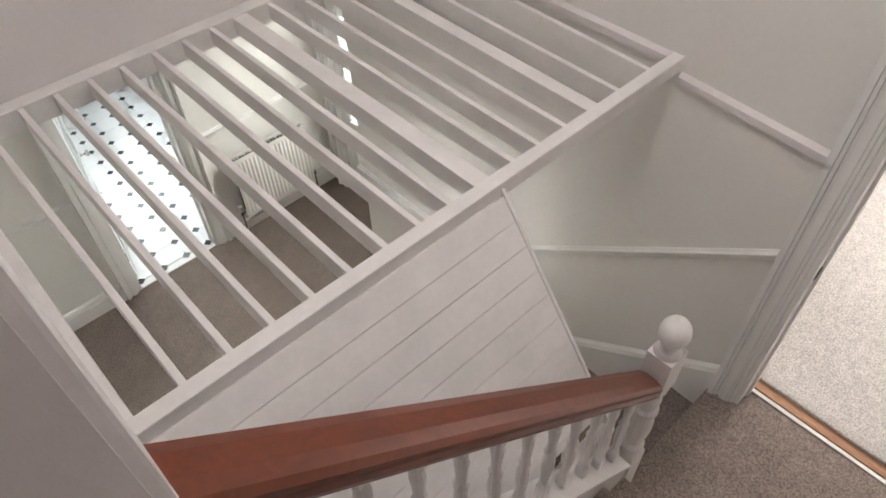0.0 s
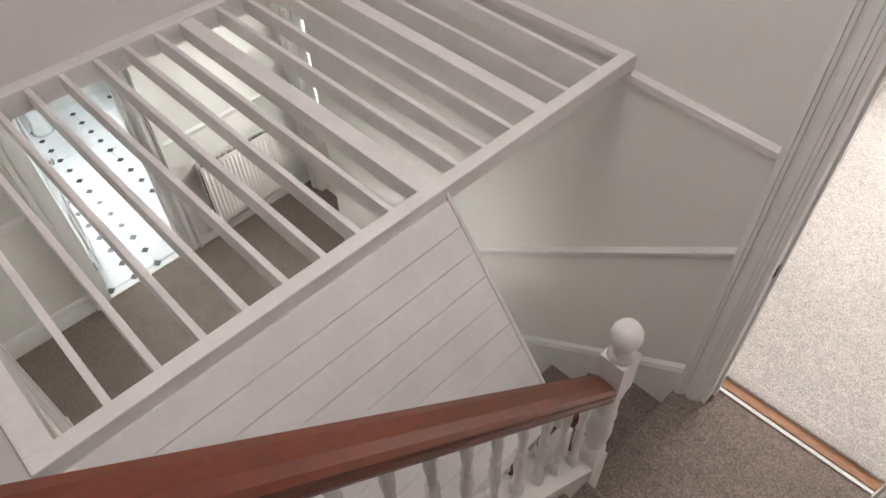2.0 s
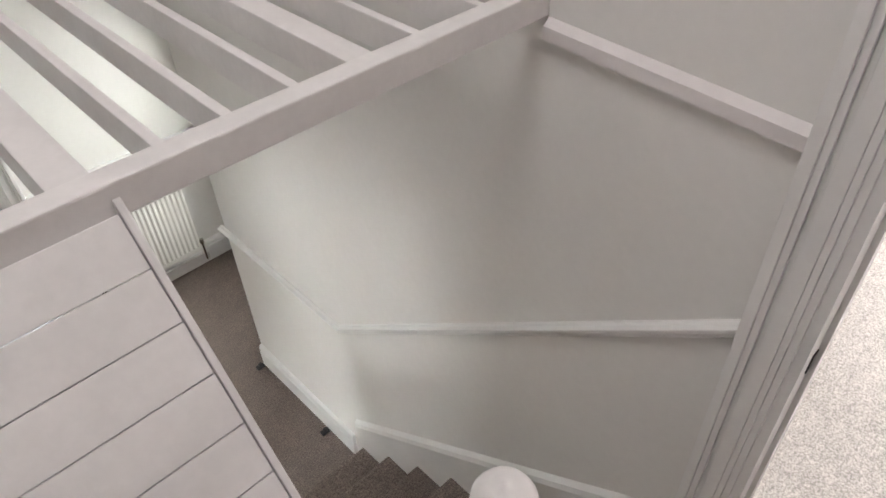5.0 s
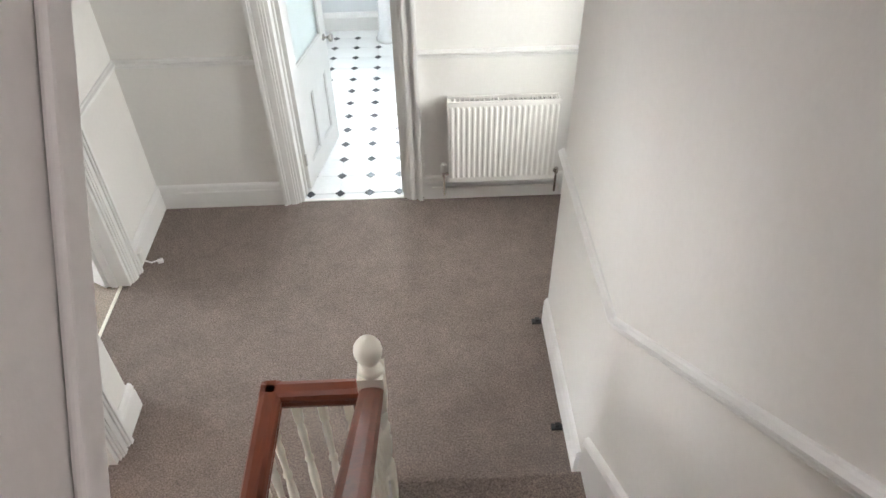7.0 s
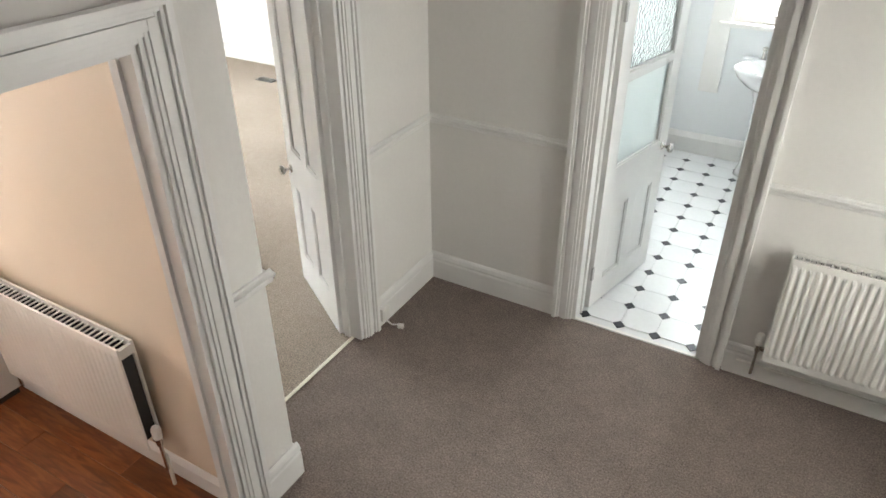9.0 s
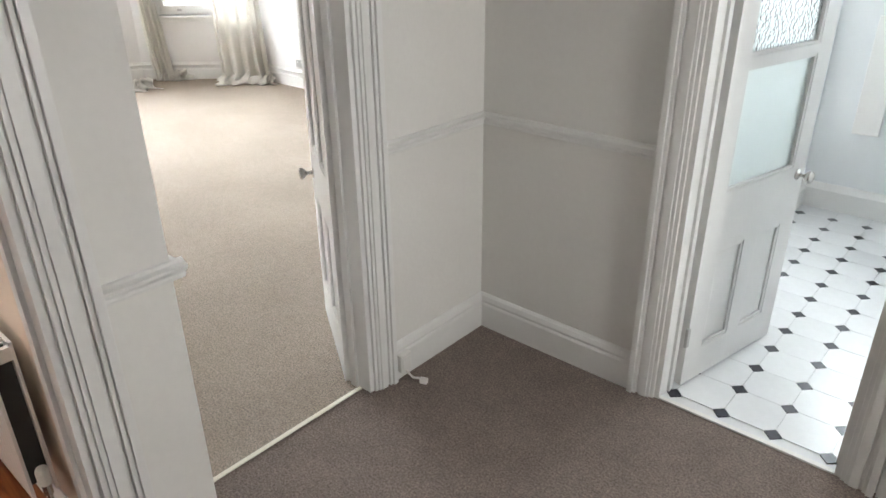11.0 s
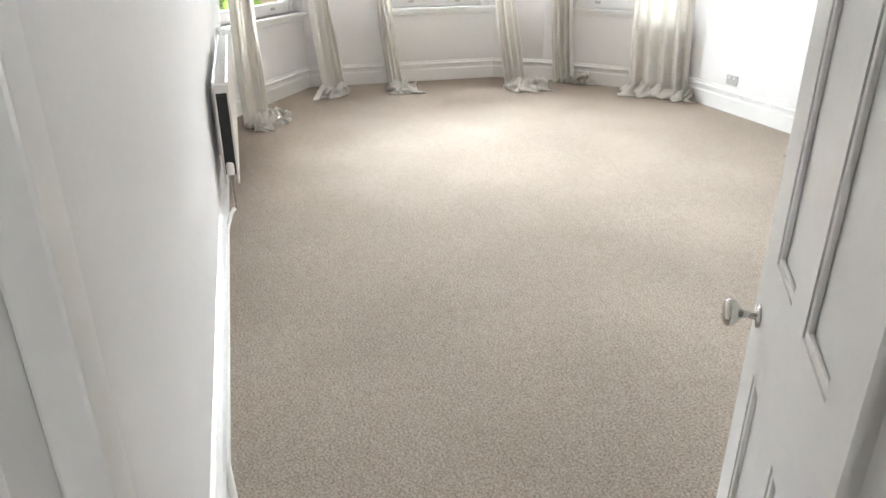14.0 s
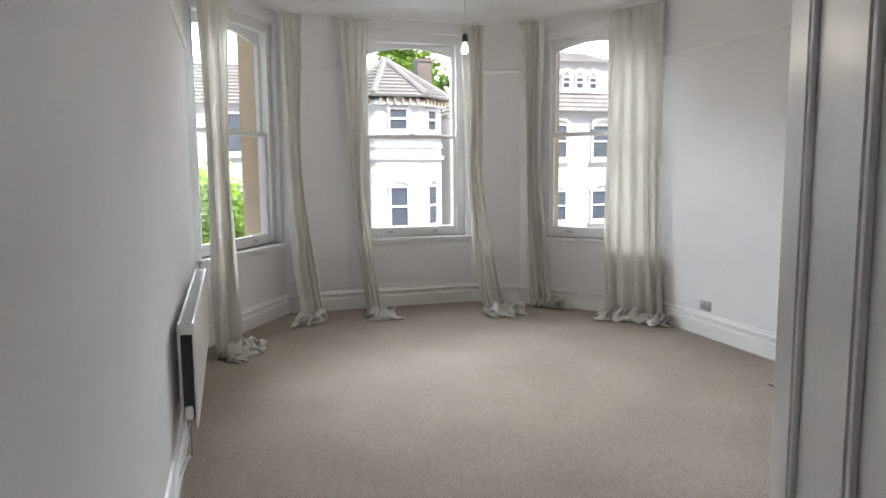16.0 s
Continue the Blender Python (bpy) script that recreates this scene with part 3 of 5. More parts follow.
add_run(bm, (1.63, -2.24, 0.0), (1.63, -3.80, RISE * 6.6), (-1, 0), [(0.0, -0.16), (0.05, -0.16), (0.05, 0.30), (0.0, 0.30)])
part("string", bm, GLOSS_OLD, lower, "white painted stair string")
bm = box(1.63, W, -3.885, -3.66, LAND - 0.4, LAND - RISE - 0.002)
part("riser_block", bm, CARPET, lower)

landing = thing("quarter_landing", "taupe-carpeted quarter landing at the turn of the stairs", "landing")
part("platform", box(1.60, 2.60, -4.79, -3.875, LAND - 0.25, LAND, 0.012), CARPET, landing)
part("nosing", box(1.74, W, -3.895, -3.862, LAND - 0.045, LAND - 0.001, 0.012), CARPET, landing)

upper = thing("upper_staircase", "taupe-carpeted stairs with a curved winder below the top floor", "stairs")
# winder: a step with a curved nosing
bm = bmesh.new()
pts = [(1.70 + 0.30 * (max(0.0, (-4.02 - y)) / 0.70) ** 1.2, y) for y in [-3.91 - 0.088 * i for i in range(11)]]
lo = [[bm.verts.new((x + dx, y, LAND + dz)) for x, y in pts] for dx, dz in ((0.0, -0.02), (0.0, RISE - 0.04), (0.018, RISE - 0.03), (0.02, RISE - 0.012), (0.006, RISE))]
back = [bm.verts.new((1.45, y, LAND + RISE)) for x, y in pts]
for a, b in zip(lo + [back], lo[1:] + [back]):
    if a is b:
        continue
    for i in range(len(pts) - 1):
        bm.faces.new((a[i], a[i + 1], b[i + 1], b[i]))
part("winder_step", bm, CARPET, upper)
NOSE_X = [1.617, 1.45, 1.255, 1.057]
for k in range(14):
    x = NOSE_X[k] if k < 4 else 1.057 - 0.2 * (k - 3)
    bm = step_mesh(4.79 - 3.91, 0.215, RISE)
    bmesh.ops.transform(bm, matrix=axis_frame((x, -4.79, LAND + RISE * (k + 2)), (0, 1)), verts=bm.verts)
    part("step", bm, CARPET, upper)
bm = bmesh.new()
SX0, SX1 = 0.405, 1.64
SZ = lambda x: 2.0 + (1.54 - x) * 0.942
add_run(bm, (SX0, -3.905, SZ(SX0) - 0.02), (SX1, -3.905, SZ(SX1) - 0.02), (0, 1), [(0.0, -0.30), (0.085, -0.30), (0.085, 0.0), (0.095, 0.002), (0.095, 0.02), (-0.012, 0.02), (-0.012, 0.0), (0.0, 0.0)])
part("string", bm, GLOSS_OLD, upper, "white painted closed string")


# ---- balustrades ----
NEWEL = [(0.045, 0.0), (0.045, 0.30), (0.036, 0.335), (0.046, 0.355), (0.046, 0.375), (0.034, 0.395), (0.040, 0.44), (0.047, 0.50), (0.046, 0.55), (0.036, 0.60),
         (0.046, 0.615), (0.046, 0.635), (0.036, 0.65), (0.042, 0.70), (0.036, 0.745), (0.046, 0.765), (0.045, 0.79), (0.045, 0.96), (0.045, 0.975),
         (0.034, 0.990), (0.026, 1.002), (0.030, 1.012), (0.022, 1.020), (0.036, 1.032), (0.046, 1.055), (0.049, 1.075), (0.046, 1.096), (0.036, 1.115), (0.020, 1.127), (0.006, 1.130), (0.004, 1.133)]
NEWEL_SQ = {0, 1, 16, 17, 18}


def newel_post(parent, x, y, z0, z1, material, label):
    """Turned square newel with a ball on top, its foot at z0 and the ball's top at z1."""
    k = z1 - z0 - 1.133
    prof = [(r, z if i == 0 else z + k) for i, (r, z) in enumerate(NEWEL)]
    ob = part("newel_post", lathe(prof[:19], 20, None, NEWEL_SQ), material, parent, label, smooth=False)
    ob.matrix_world = Matrix.Translation((x, y, z0))
    part("ball_finial", lathe(prof[18:], 24), material, ob, smooth=True)
    return ob


BAL = [(0.017, 0.0), (0.017, 0.09), (0.012, 0.105), (0.018, 0.118), (0.012, 0.130), (0.014, 0.17), (0.019, 0.25), (0.018, 0.31), (0.012, 0.36), (0.018, 0.372), (0.018, 0.385),
       (0.012, 0.40), (0.013, 0.46), (0.017, 0.52), (0.012, 0.56), (0.018, 0.575), (0.017, 0.59), (0.017, 0.68)]


def baluster(parent, x, y, z0, z1, material):
    k = (z1 - z0) / 0.68
    ob = part("baluster", lathe([(r, z * k) for r, z in BAL], 10, None, {0, 1, 16, 17}), material, parent)
    ob.matrix_world = Matrix.Translation((x, y, z0))
    return ob


RAIL = [(-0.034, -0.045), (0.034, -0.045), (0.038, -0.030), (0.030, -0.020), (0.040, -0.006), (0.042, 0.010), (0.034, 0.022), (0.016, 0.029), (-0.016, 0.029), (-0.034, 0.022), (-0.042, 0.010), (-0.040, -0.006), (-0.030, -0.020), (-0.038, -0.030)]


def handrail(parent, p0, p1, side, material, label="", scale=1.0, ragged=0.0):
    bm = bmesh.new()
    add_run(bm, p0, p1, side, [(o * scale, u * scale) for o, u in RAIL])
    if ragged:      # roughly sawn end
        rnd = random.Random(8)
        bm.verts.ensure_lookup_table()
        along = (Vector(p1) - Vector(p0)).normalized()
        for v in bm.verts[:len(RAIL)]:
            v.co += along * rnd.uniform(0.0, ragged)
    return part("handrail", bm, material, parent, label)


bal1 = thing("upper_balustrade", "white turned balusters under a thick mahogany handrail beside the upper stairs", "balustrade")
RY = -3.86
RZ = lambda x: 2.518 + (1.54 - x) * 0.99
handrail(bal1, (0.386, RY, RZ(0.386) + 0.006), (1.66, RY, RZ(1.66)), (0, 1), MAHOG, "thick mahogany-stained handrail with a cut end", 1.2, 0.022)
newel_post(bal1, 1.716, -3.862, LAND - 0.30, 2.68, GLOSS_OLD, "white turned newel post with a ball top")
for k in range(11):
    x = 0.50 + k * 0.108
    baluster(bal1, x, RY, SZ(x) - 0.004, RZ(x) - 0.03, GLOSS_OLD)

bal2 = thing("lower_balustrade", "cream turned balusters and mahogany handrail at the foot of the stairs", "balustrade")
NX, NY = 1.603, -2.337
newel_post(bal2, NX, NY, 0.0, 1.224, CREAM, "cream turned newel post with a ball top")
handrail(bal2, (NX, NY - 0.03, 0.985), (1.655, -3.80, 2.10), (1, 0), MAHOG_Y, "sloping mahogany-stained handrail")
handrail(bal2, (NX - 0.04, NY + 0.02, 0.93), (1.205, NY + 0.02, 0.93), (0, 1), MAHOG)
handrail(bal2, (1.24, NY + 0.055, 0.93), (1.24, -3.785, 0.93), (1, 0), MAHOG_Y)
part("base_rail", box(1.215, 1.265, -3.785, NY + 0.045, 0.0, 0.04, 0.004), CREAM, bal2)
for k in range(3):
    baluster(bal2, NX - 0.10 - 0.095 * k, NY + 0.02, 0.0, 0.90, CREAM)
for k in range(12):
    baluster(bal2, 1.24, NY - 0.06 - 0.115 * k, 0.04, 0.90, CREAM)
for k in range(11):
    y = NY - 0.13 - 0.118 * k
    f = (NY - 0.03 - y) / (3.80 - 2.367)
    baluster(bal2, NX + 0.01 + 0.04 * f, y, RISE * 6.6 * ((-2.24 - y) / 1.56) + 0.30, 0.985 + (2.10 - 0.985) * f - 0.04, CREAM)

# ---- slatted screen over the hall ----
screen = thing("slatted_screen", "white-painted slatted timber screen across the stairwell above the hall", "slatted screen")
part("beam", box(0.337, W, BEAM - 0.02, BEAM + 0.028, TOP - 0.055, TOP + 0.003, 0.004), GLOSS_OLD, screen, "white painted near beam")
part("beam", box(0.335, W, -1.925, -1.862, TOP - 0.085, TOP + 0.003, 0.004), GLOSS_OLD, screen, "white painted far beam")
part("beam", box(0.337, 0.405, BEAM + 0.028, -1.925, TOP - 0.085, TOP + 0.002, 0.004), GLOSS_OLD, screen)
# slats on edge: right-hand face at the near and far beam, thickness
SLATS = [(0.525, 0.535, 0.02), (0.652, 0.660, 0.02), (0.772, 0.780, 0.02), (0.893, 0.900, 0.02), (1.014, 1.020, 0.02), (1.128, 1.141, 0.02), (1.246, 1.260, 0.02), (1.364, 1.378, 0.02),
         (1.522, 1.530, 0.062), (1.624, 1.640, 0.02), (1.726, 1.752, 0.02), (1.842, 1.876, 0.02), (1.988, 2.030, 0.055), (2.102, 2.146, 0.02), (2.226, 2.310, 0.02)]
for x0, x1, w in SLATS:
    ob = part("slat", box(-w, 0, BEAM + 0.028, -1.925, TOP - 0.070, TOP - 0.002, 0.003), GLOSS_OLD, screen)
    ob.matrix_world = Matrix(((1, (x1 - x0) / (-1.925 - BEAM - 0.028), 0, x0 - (x1 - x0) / (-1.925 - BEAM - 0.028) * (BEAM + 0.028)), (0, 1, 0, 0), (0, 0, 1, 0), (0, 0, 0, 1)))

# sloping boards between the beam and the upper stairs
panel = thing("boarded_panel", "sloping white tongue-and-groove boards below the slatted screen", "boarded panel")
PA, PB = Vector((0, BEAM - 0.022, TOP - 0.045)), Vector((0, -3.79, 2.285))
pd = (PB - PA)
plen = pd.length
rotx = Matrix.Translation(PA) @ Matrix(((1, 0, 0, 0), (0, pd.y / plen, -pd.z / plen, 0), (0, pd.z / plen, pd.y / plen, 0), (0, 0, 0, 1)))
BOARD = 0.0862
for k in range(10):
    y0, y1 = BOARD * k, min(plen, BOARD * (k + 1))
    ob = part("board", box(0.337, 1.530, y0 + 0.0007, y1 - 0.0007, -0.012, 0.012, 0.0018), GLOSS_OLD, panel)
    ob.matrix_world = rotx
ob = part("edge_trim", box(1.532, 1.544, -0.02, plen + 0.06, -0.015, 0.100, 0.003), GLOSS_OLD, panel, "white edge trim of the boards")
ob.matrix_world = rotx
ob = part("edge_bead", box(1.545, 1.556, 0.03, plen + 0.06, 0.080, 0.118, 0.004), GLOSS_OLD, panel, "white bead along the edge trim")
ob.matrix_world = rotx


# ---- radiators ----
def radiator(label, m, width, height, group="", valve_left=True):
    """Steel panel radiator; x along the wall, y out from it, z up from its foot."""
    ob = thing("radiator", label, "radiator", m, group)
    n = max(6, int(width / 0.033))
    d0, d1 = 0.025, 0.105

    def panel_sheet(y, proud):
        bm = bmesh.new()
        cols = []
        for i in range(n * 4 + 1):
            x = width * i / (n * 4)
            up = (i % 4 in (1, 2)) and 0 < i < n * 4
            cols.append([bm.verts.new((x, y + (proud if up and 0.03 < z < height - 0.03 else 0.0), z)) for z in (0.0, 0.03, 0.05, height - 0.05, height - 0.03, height)])
        for a, b in zip(cols, cols[1:]):
            for k in range(5):
                bm.faces.new((a[k], b[k], b[k + 1], a[k + 1]))
        ext = bmesh.ops.extrude_face_region(bm, geom=list(bm.faces))
        bmesh.ops.translate(bm, vec=(0, -0.010, 0), verts=[g for g in ext["geom"] if isinstance(g, bmesh.types.BMVert)])
        return bm
    part("front_panel", panel_sheet(d1, 0.0045), RAD, ob)
    part("back_panel", panel_sheet(d0 + 0.012, 0.002), RAD, ob)
    # solid core and fins, near-black to paint the shade between the panels
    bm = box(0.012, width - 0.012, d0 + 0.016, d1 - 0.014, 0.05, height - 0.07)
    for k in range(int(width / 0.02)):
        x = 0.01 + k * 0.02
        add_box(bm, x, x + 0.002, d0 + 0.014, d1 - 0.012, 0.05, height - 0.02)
    tagged(part("convector", bm, DARK, ob, "convector fins with the gap's shade put in as near-black"), kind="stuff")
    bm = bmesh.new()
    for k in range(int(width / 0.03)):
        x = 0.012 + k * 0.03
        add_box(bm, x, x + 0.006, d0 + 0.012, d1 - 0.010, height - 0.018, height - 0.012)
    add_box(bm, 0.0, width, d0 + 0.010, d0 + 0.014, height - 0.02, height + 0.004)
    tagged(part("top_grille", bm, RAD, ob), kind="stuff")
    for x0 in (0.0, width - 0.004):
        part("end_bracket", box(x0 - 0.002, x0 + 0.006, d0 + 0.010, d1 - 0.010, height - 0.055, height - 0.01, 0.001), RAD, ob)
    for x in (0.15 * width, 0.85 * width):
        part("wall_bracket", box(x - 0.015, x + 0.015, 0.0, d0 + 0.004, 0.08, height - 0.08), RAD, ob)
    for side, x in ((-1, -0.03), (1, width + 0.03)):
        bm = bmesh.new()
        add_lathe(bm, [(0.008, -0.16), (0.008, -0.01), (0.014, -0.008), (0.014, 0.03)], 10, Matrix.Translation((x, (d0 + d1) / 2, 0.03)))
        add_box(bm, min(x, x - side * 0.03), max(x, x - side * 0.03), (d0 + d1) / 2 - 0.008, (d0 + d1) / 2 + 0.008, 0.032, 0.05)
        v = part("valve", bm, CHROME, ob, "metal radiator valve")
        if (side < 0) == valve_left:
            part("valve_cap", lathe([(0.017, 0.0), (0.021, 0.01), (0.021, 0.05), (0.016, 0.062)], 14, Matrix.Translation((x, (d0 + d1) / 2, 0.062))), PLASTIC, v, "white thermostatic valve head")
    return ob


radiator("white corrugated panel radiator under the hall dado rail", pose(2.66, -0.005, 0.20, 0, 0, 180), 0.69, 0.60, "radiators", valve_left=False)
radiator("cream double panel radiator on the kitchen wall", pose(-0.17, -1.935, 0.235, 0, 0, 180), 0.98, 0.55, "radiators", valve_left=True)
radiator("white double panel radiator on the living room wall", pose(-5.45, LIV_L + 0.01, 0.28), 2.05, 0.54, "radiators", valve_left=False)


def pipe(name, pts, r, material, label, category="pipe"):
    c = bpy.data.curves.new(name, "CURVE")
    c.dimensions, c.bevel_depth, c.bevel_resolution = "3D", r, 3
    sp = c.splines.new("POLY")
    sp.points.add(len(pts) - 1)
    for p, q in zip(sp.points, pts):
        p.co = (*q, 1)
    c.materials.append(material)
    return tagged(new(name, c), label, category)


pipe("heating_pipe", [(1.86, -0.045, 0.11), (2.72, -0.045, 0.11), (2.72, -0.045, 0.05)], 0.009, PLASTIC, "white painted heating pipe above the skirting board")
pipe("heating_pipe", [(-3.37, -1.53, 0.15), (-3.35, -1.55, 0.13), (-3.2, -1.575, 0.10), (-1.35, -1.575, 0.10), (-1.24, -1.56, 0.08), (-1.18, -1.55, 0.0)], 0.011, PLASTIC, "white painted heating pipe along the living room skirting")
pipe("heating_pipe", [(-0.14, -1.99, 0.19), (-0.14, -1.99, 0.0)], 0.009, PLASTIC, "white painted pipe under the kitchen radiator")


# ---- doors ----
def door_leaf(name, label, m, w, h, panels, knob_x, knob_z=0.83, glass=()):
    """Door leaf: x from the hinge, y through its thickness, z up. panels and glass: (x0, x1, z0, z1)."""
    ob = thing(name, label, "door", m)
    t = 0.040
    holes = list(panels) + [g[:4] for g in glass]
    xs = sorted({0.0, w, *[v for p in holes for v in p[:2]]})
    zs = sorted({0.0, h, *[v for p in holes for v in p[2:4]]})
    bm = bmesh.new()
    for x0, x1 in zip(xs, xs[1:]):
        for z0, z1 in zip(zs, zs[1:]):
            cx, cz = (x0 + x1) / 2, (z0 + z1) / 2
            if not any(p[0] < cx < p[1] and p[2] < cz < p[3] for p in holes):
                add_box(bm, x0, x1, -t / 2, t / 2, z0, z1)
    bmesh.ops.remove_doubles(bm, verts=bm.verts, dist=1e-5)
    part("stile_and_rail_frame", bm, GLOSS, ob)
    for x0, x1, z0, z1 in panels:
        bm = bmesh.new()
        add_box(bm, x0, x1, -0.008, 0.008, z0, z1)
        for s in (-1, 1):
            for a, b, c, d in ((x0, x1, z0, z0 + 0.016), (x0, x1, z1 - 0.016, z1), (x0, x0 + 0.016, z0 + 0.016, z1 - 0.016), (x1 - 0.016, x1, z0 + 0.016, z1 - 0.016)):
                add_box(bm, a, b, min(s * 0.008, s * 0.0175), max(s * 0.008, s * 0.0175), c, d, 0.004)
        part("panel", bm, GLOSS, ob)
    for x0, x1, z0, z1, material, lab in glass:
        g = part("pane", box(x0, x1, -0.003, 0.003, z0, z1), material, ob, lab)
        g.visible_shadow = False
        bm = bmesh.new()
        for s in (-1, 1):
            for a, b, c, d in ((x0, x1, z0, z0 + 0.012), (x0, x1, z1 - 0.012, z1), (x0, x0 + 0.012, z0 + 0.012, z1 - 0.012), (x1 - 0.012, x1, z0 + 0.012, z1 - 0.012)):
                add_box(bm, a, b, min(s * 0.003, s * 0.016), max(s * 0.003, s * 0.016), c, d)
        part("glazing_bead", bm, GLOSS, ob)
    for s in (-1, 1):
        k = part("knob", lathe([(0.024, 0.0), (0.024, 0.004), (0.009, 0.007), (0.008, 0.03), (0.014, 0.036), (0.026, 0.046), (0.029, 0.055), (0.026, 0.064), (0.014, 0.068)], 18,
                               Matrix.Translation((knob_x, s * t / 2, knob_z)) @ Matrix.Rotation(radians(-90 * s), 4, "X")), CHROME, ob, "satin metal door knob", smooth=True)
    for z in (0.2, h - 0.3):
        part("hinge", box(-0.012, 0.006, -t / 2 - 0.006, -t / 2 + 0.008, z, z + 0.09, 0.002), STEEL, ob, "steel butt hinge")
    return ob


FOUR = lambda w: [(0.115, w / 2 - 0.05, 0.22, 0.68), (w / 2 + 0.05, w - 0.115, 0.22, 0.68), (0.115, w / 2 - 0.05, 0.92, 1.83), (w / 2 + 0.05, w - 0.115, 0.92, 1.83)]
a = math.degrees(math.atan2(0.345, -0.545))
door_leaf("living_room_door", "white four-panel door standing open into the living room", pose(-0.13, -0.775, 0.008, 0, 0, a), 0.665, 1.985, FOUR(0.665), 0.608, 0.78)
a = math.degrees(math.atan2(0.70, 0.155))
door_leaf("bathroom_door", "white half-glazed panel door standing open into the bathroom", pose(0.985, 0.145, 0.008, 0, 0, a), 0.69, 1.97,
          [(0.11, 0.30, 0.16, 0.62), (0.39, 0.58, 0.16, 0.62)], 0.635, 0.84,
          [(0.10, 0.59, 0.88, 1.36, FROST, "frosted glass pane"), (0.10, 0.59, 1.40, 1.87, PATTERN, "patterned obscure glass pane")])
door_leaf("side_door", "white part-glazed door with bright frosted panes", pose(2.985, -0.225, 0.005, 0, 0, -90), 0.79, 2.0,
          [(0.11, 0.36, 0.18, 0.62), (0.43, 0.68, 0.18, 0.62)], 0.72, 0.95,
          [(0.11, 0.37, 0.78, 1.85, FROST, "frosted glass pane"), (0.42, 0.68, 0.78, 1.85, FROST, "frosted glass pane")])


# ---- windows of the bay ----
def sash_window(name, label, m, w, h, group):
    """Box sash window in an opening: x across, y outwards, z up from the opening's foot."""
    ob = thing(name, label, "window", m, group)
    tagged(ob, kind="structure")
    f = 0.085
    bm = bmesh.new()
    add_box(bm, 0, f, 0.06, 0.20, 0, h, 0.004)
    add_box(bm, w - f, w, 0.06, 0.20, 0, h, 0.004)
    add_box(bm, f, w - f, 0.06, 0.20, h - 0.10, h, 0.004)
    add_box(bm, f, f + 0.012, 0.05, 0.075, 0.06, h - 0.1)
    add_box(bm, w - f - 0.012, w - f, 0.05, 0.075, 0.06, h - 0.1)
    part("window_frame", bm, GLOSS, ob)
    part("window_sill", box(-0.07, w + 0.07, -0.055, 0.20, -0.035, 0.0, 0.008), GLOSS, ob, "white rounded inner sill")
    part("sill_apron", box(-0.05, w + 0.05, -0.025, -0.002, -0.075, -0.036, 0.006), GLOSS, ob)
    part("stone_reveal", box(w - f + 0.03, w + 0.1, 0.21, 0.42, -0.05, h + 0.1), STONE, ob, "buff stone window reveal")
    part("stone_reveal", box(-0.1, f - 0.03, 0.21, 0.42, -0.05, h + 0.1), STONE, ob, "buff stone window reveal")
    mid = 1.15
    x0, x1 = f, w - f
    for nm, y, z0, z1, low, top in (("lower_sash", 0.085, 0.0, mid + 0.022, 0.11, 0.045), ("upper_sash", 0.135, mid - 0.022, h - 0.10, 0.045, 0.0)):
        bm = bmesh.new()
        s = 0.045
        add_box(bm, x0, x0 + s, y, y + 0.045, z0, z1, 0.004)
        add_box(bm, x1 - s, x1, y, y + 0.045, z0, z1, 0.004)
        add_box(bm, x0 + s, x1 - s, y, y + 0.045, z0, z0 + low, 0.004)
        if top:
            add_box(bm, x0 + s, x1 - s, y, y + 0.045, z1 - top, z1, 0.004)
        else:  # segmental arched head
            n, rise = 14, 0.085
            a, b = x0 + s, x1 - s
            prev = None
            for i in range(n + 1):
                x = a + (b - a) * i / n
                zz = z1 - 0.05 - rise * (2 * i / n - 1) ** 2
                cur = [bm.verts.new((x, yy, z)) for yy in (y, y + 0.045) for z in (zz, z1)]
                if prev:
                    for q in ((0, 1, 1, 0), (2, 3, 3, 2)):
                        bm.faces.new((prev[q[0]], prev[q[1]], cur[q[2]], cur[q[3]]))
                    bm.faces.new((prev[0], cur[0], cur[2], prev[2]))
                    bm.faces.new((prev[1], prev[3], cur[3], cur[1]))
                prev = cur
        sash = part(nm, bm, GLOSS, ob)
        g = part("pane", box(x0 + s - 0.004, x1 - s + 0.004, y + 0.020, y + 0.024, z0 + low - 0.004, z1 - 0.02), GLASS, sash)
        g.visible_shadow = False
        if nm == "lower_sash":
            for k in (0.25, 0.75):
                part("sash_lift", box(x0 + (x1 - x0) * k - 0.03, x0 + (x1 - x0) * k + 0.03, y - 0.018, y - 0.001, 0.045, 0.072, 0.004), STEEL, sash, "dark metal sash lift")
    part("sash_catch", box(w / 2 - 0.03, w / 2 + 0.03, 0.082, 0.125, mid + 0.023, mid + 0.042, 0.005), STEEL, ob, "small metal sash catch")
    return ob


for i, (u0, u1, z0, z1) in BAY_WIN.items():
    a_, b_ = Vector((*BAY[i], 0)), Vector((*BAY[i + 1], 0))
    d = (b_ - a_).normalized()
    o = a_ + d * u0
    sash_window("window_%d" % (i // 2 + 1), "tall white arched sash window in the bay", axis_frame((o.x, o.y, z0), (d.x, d.y)), u1 - u0, z1 - z0, "bay windows")


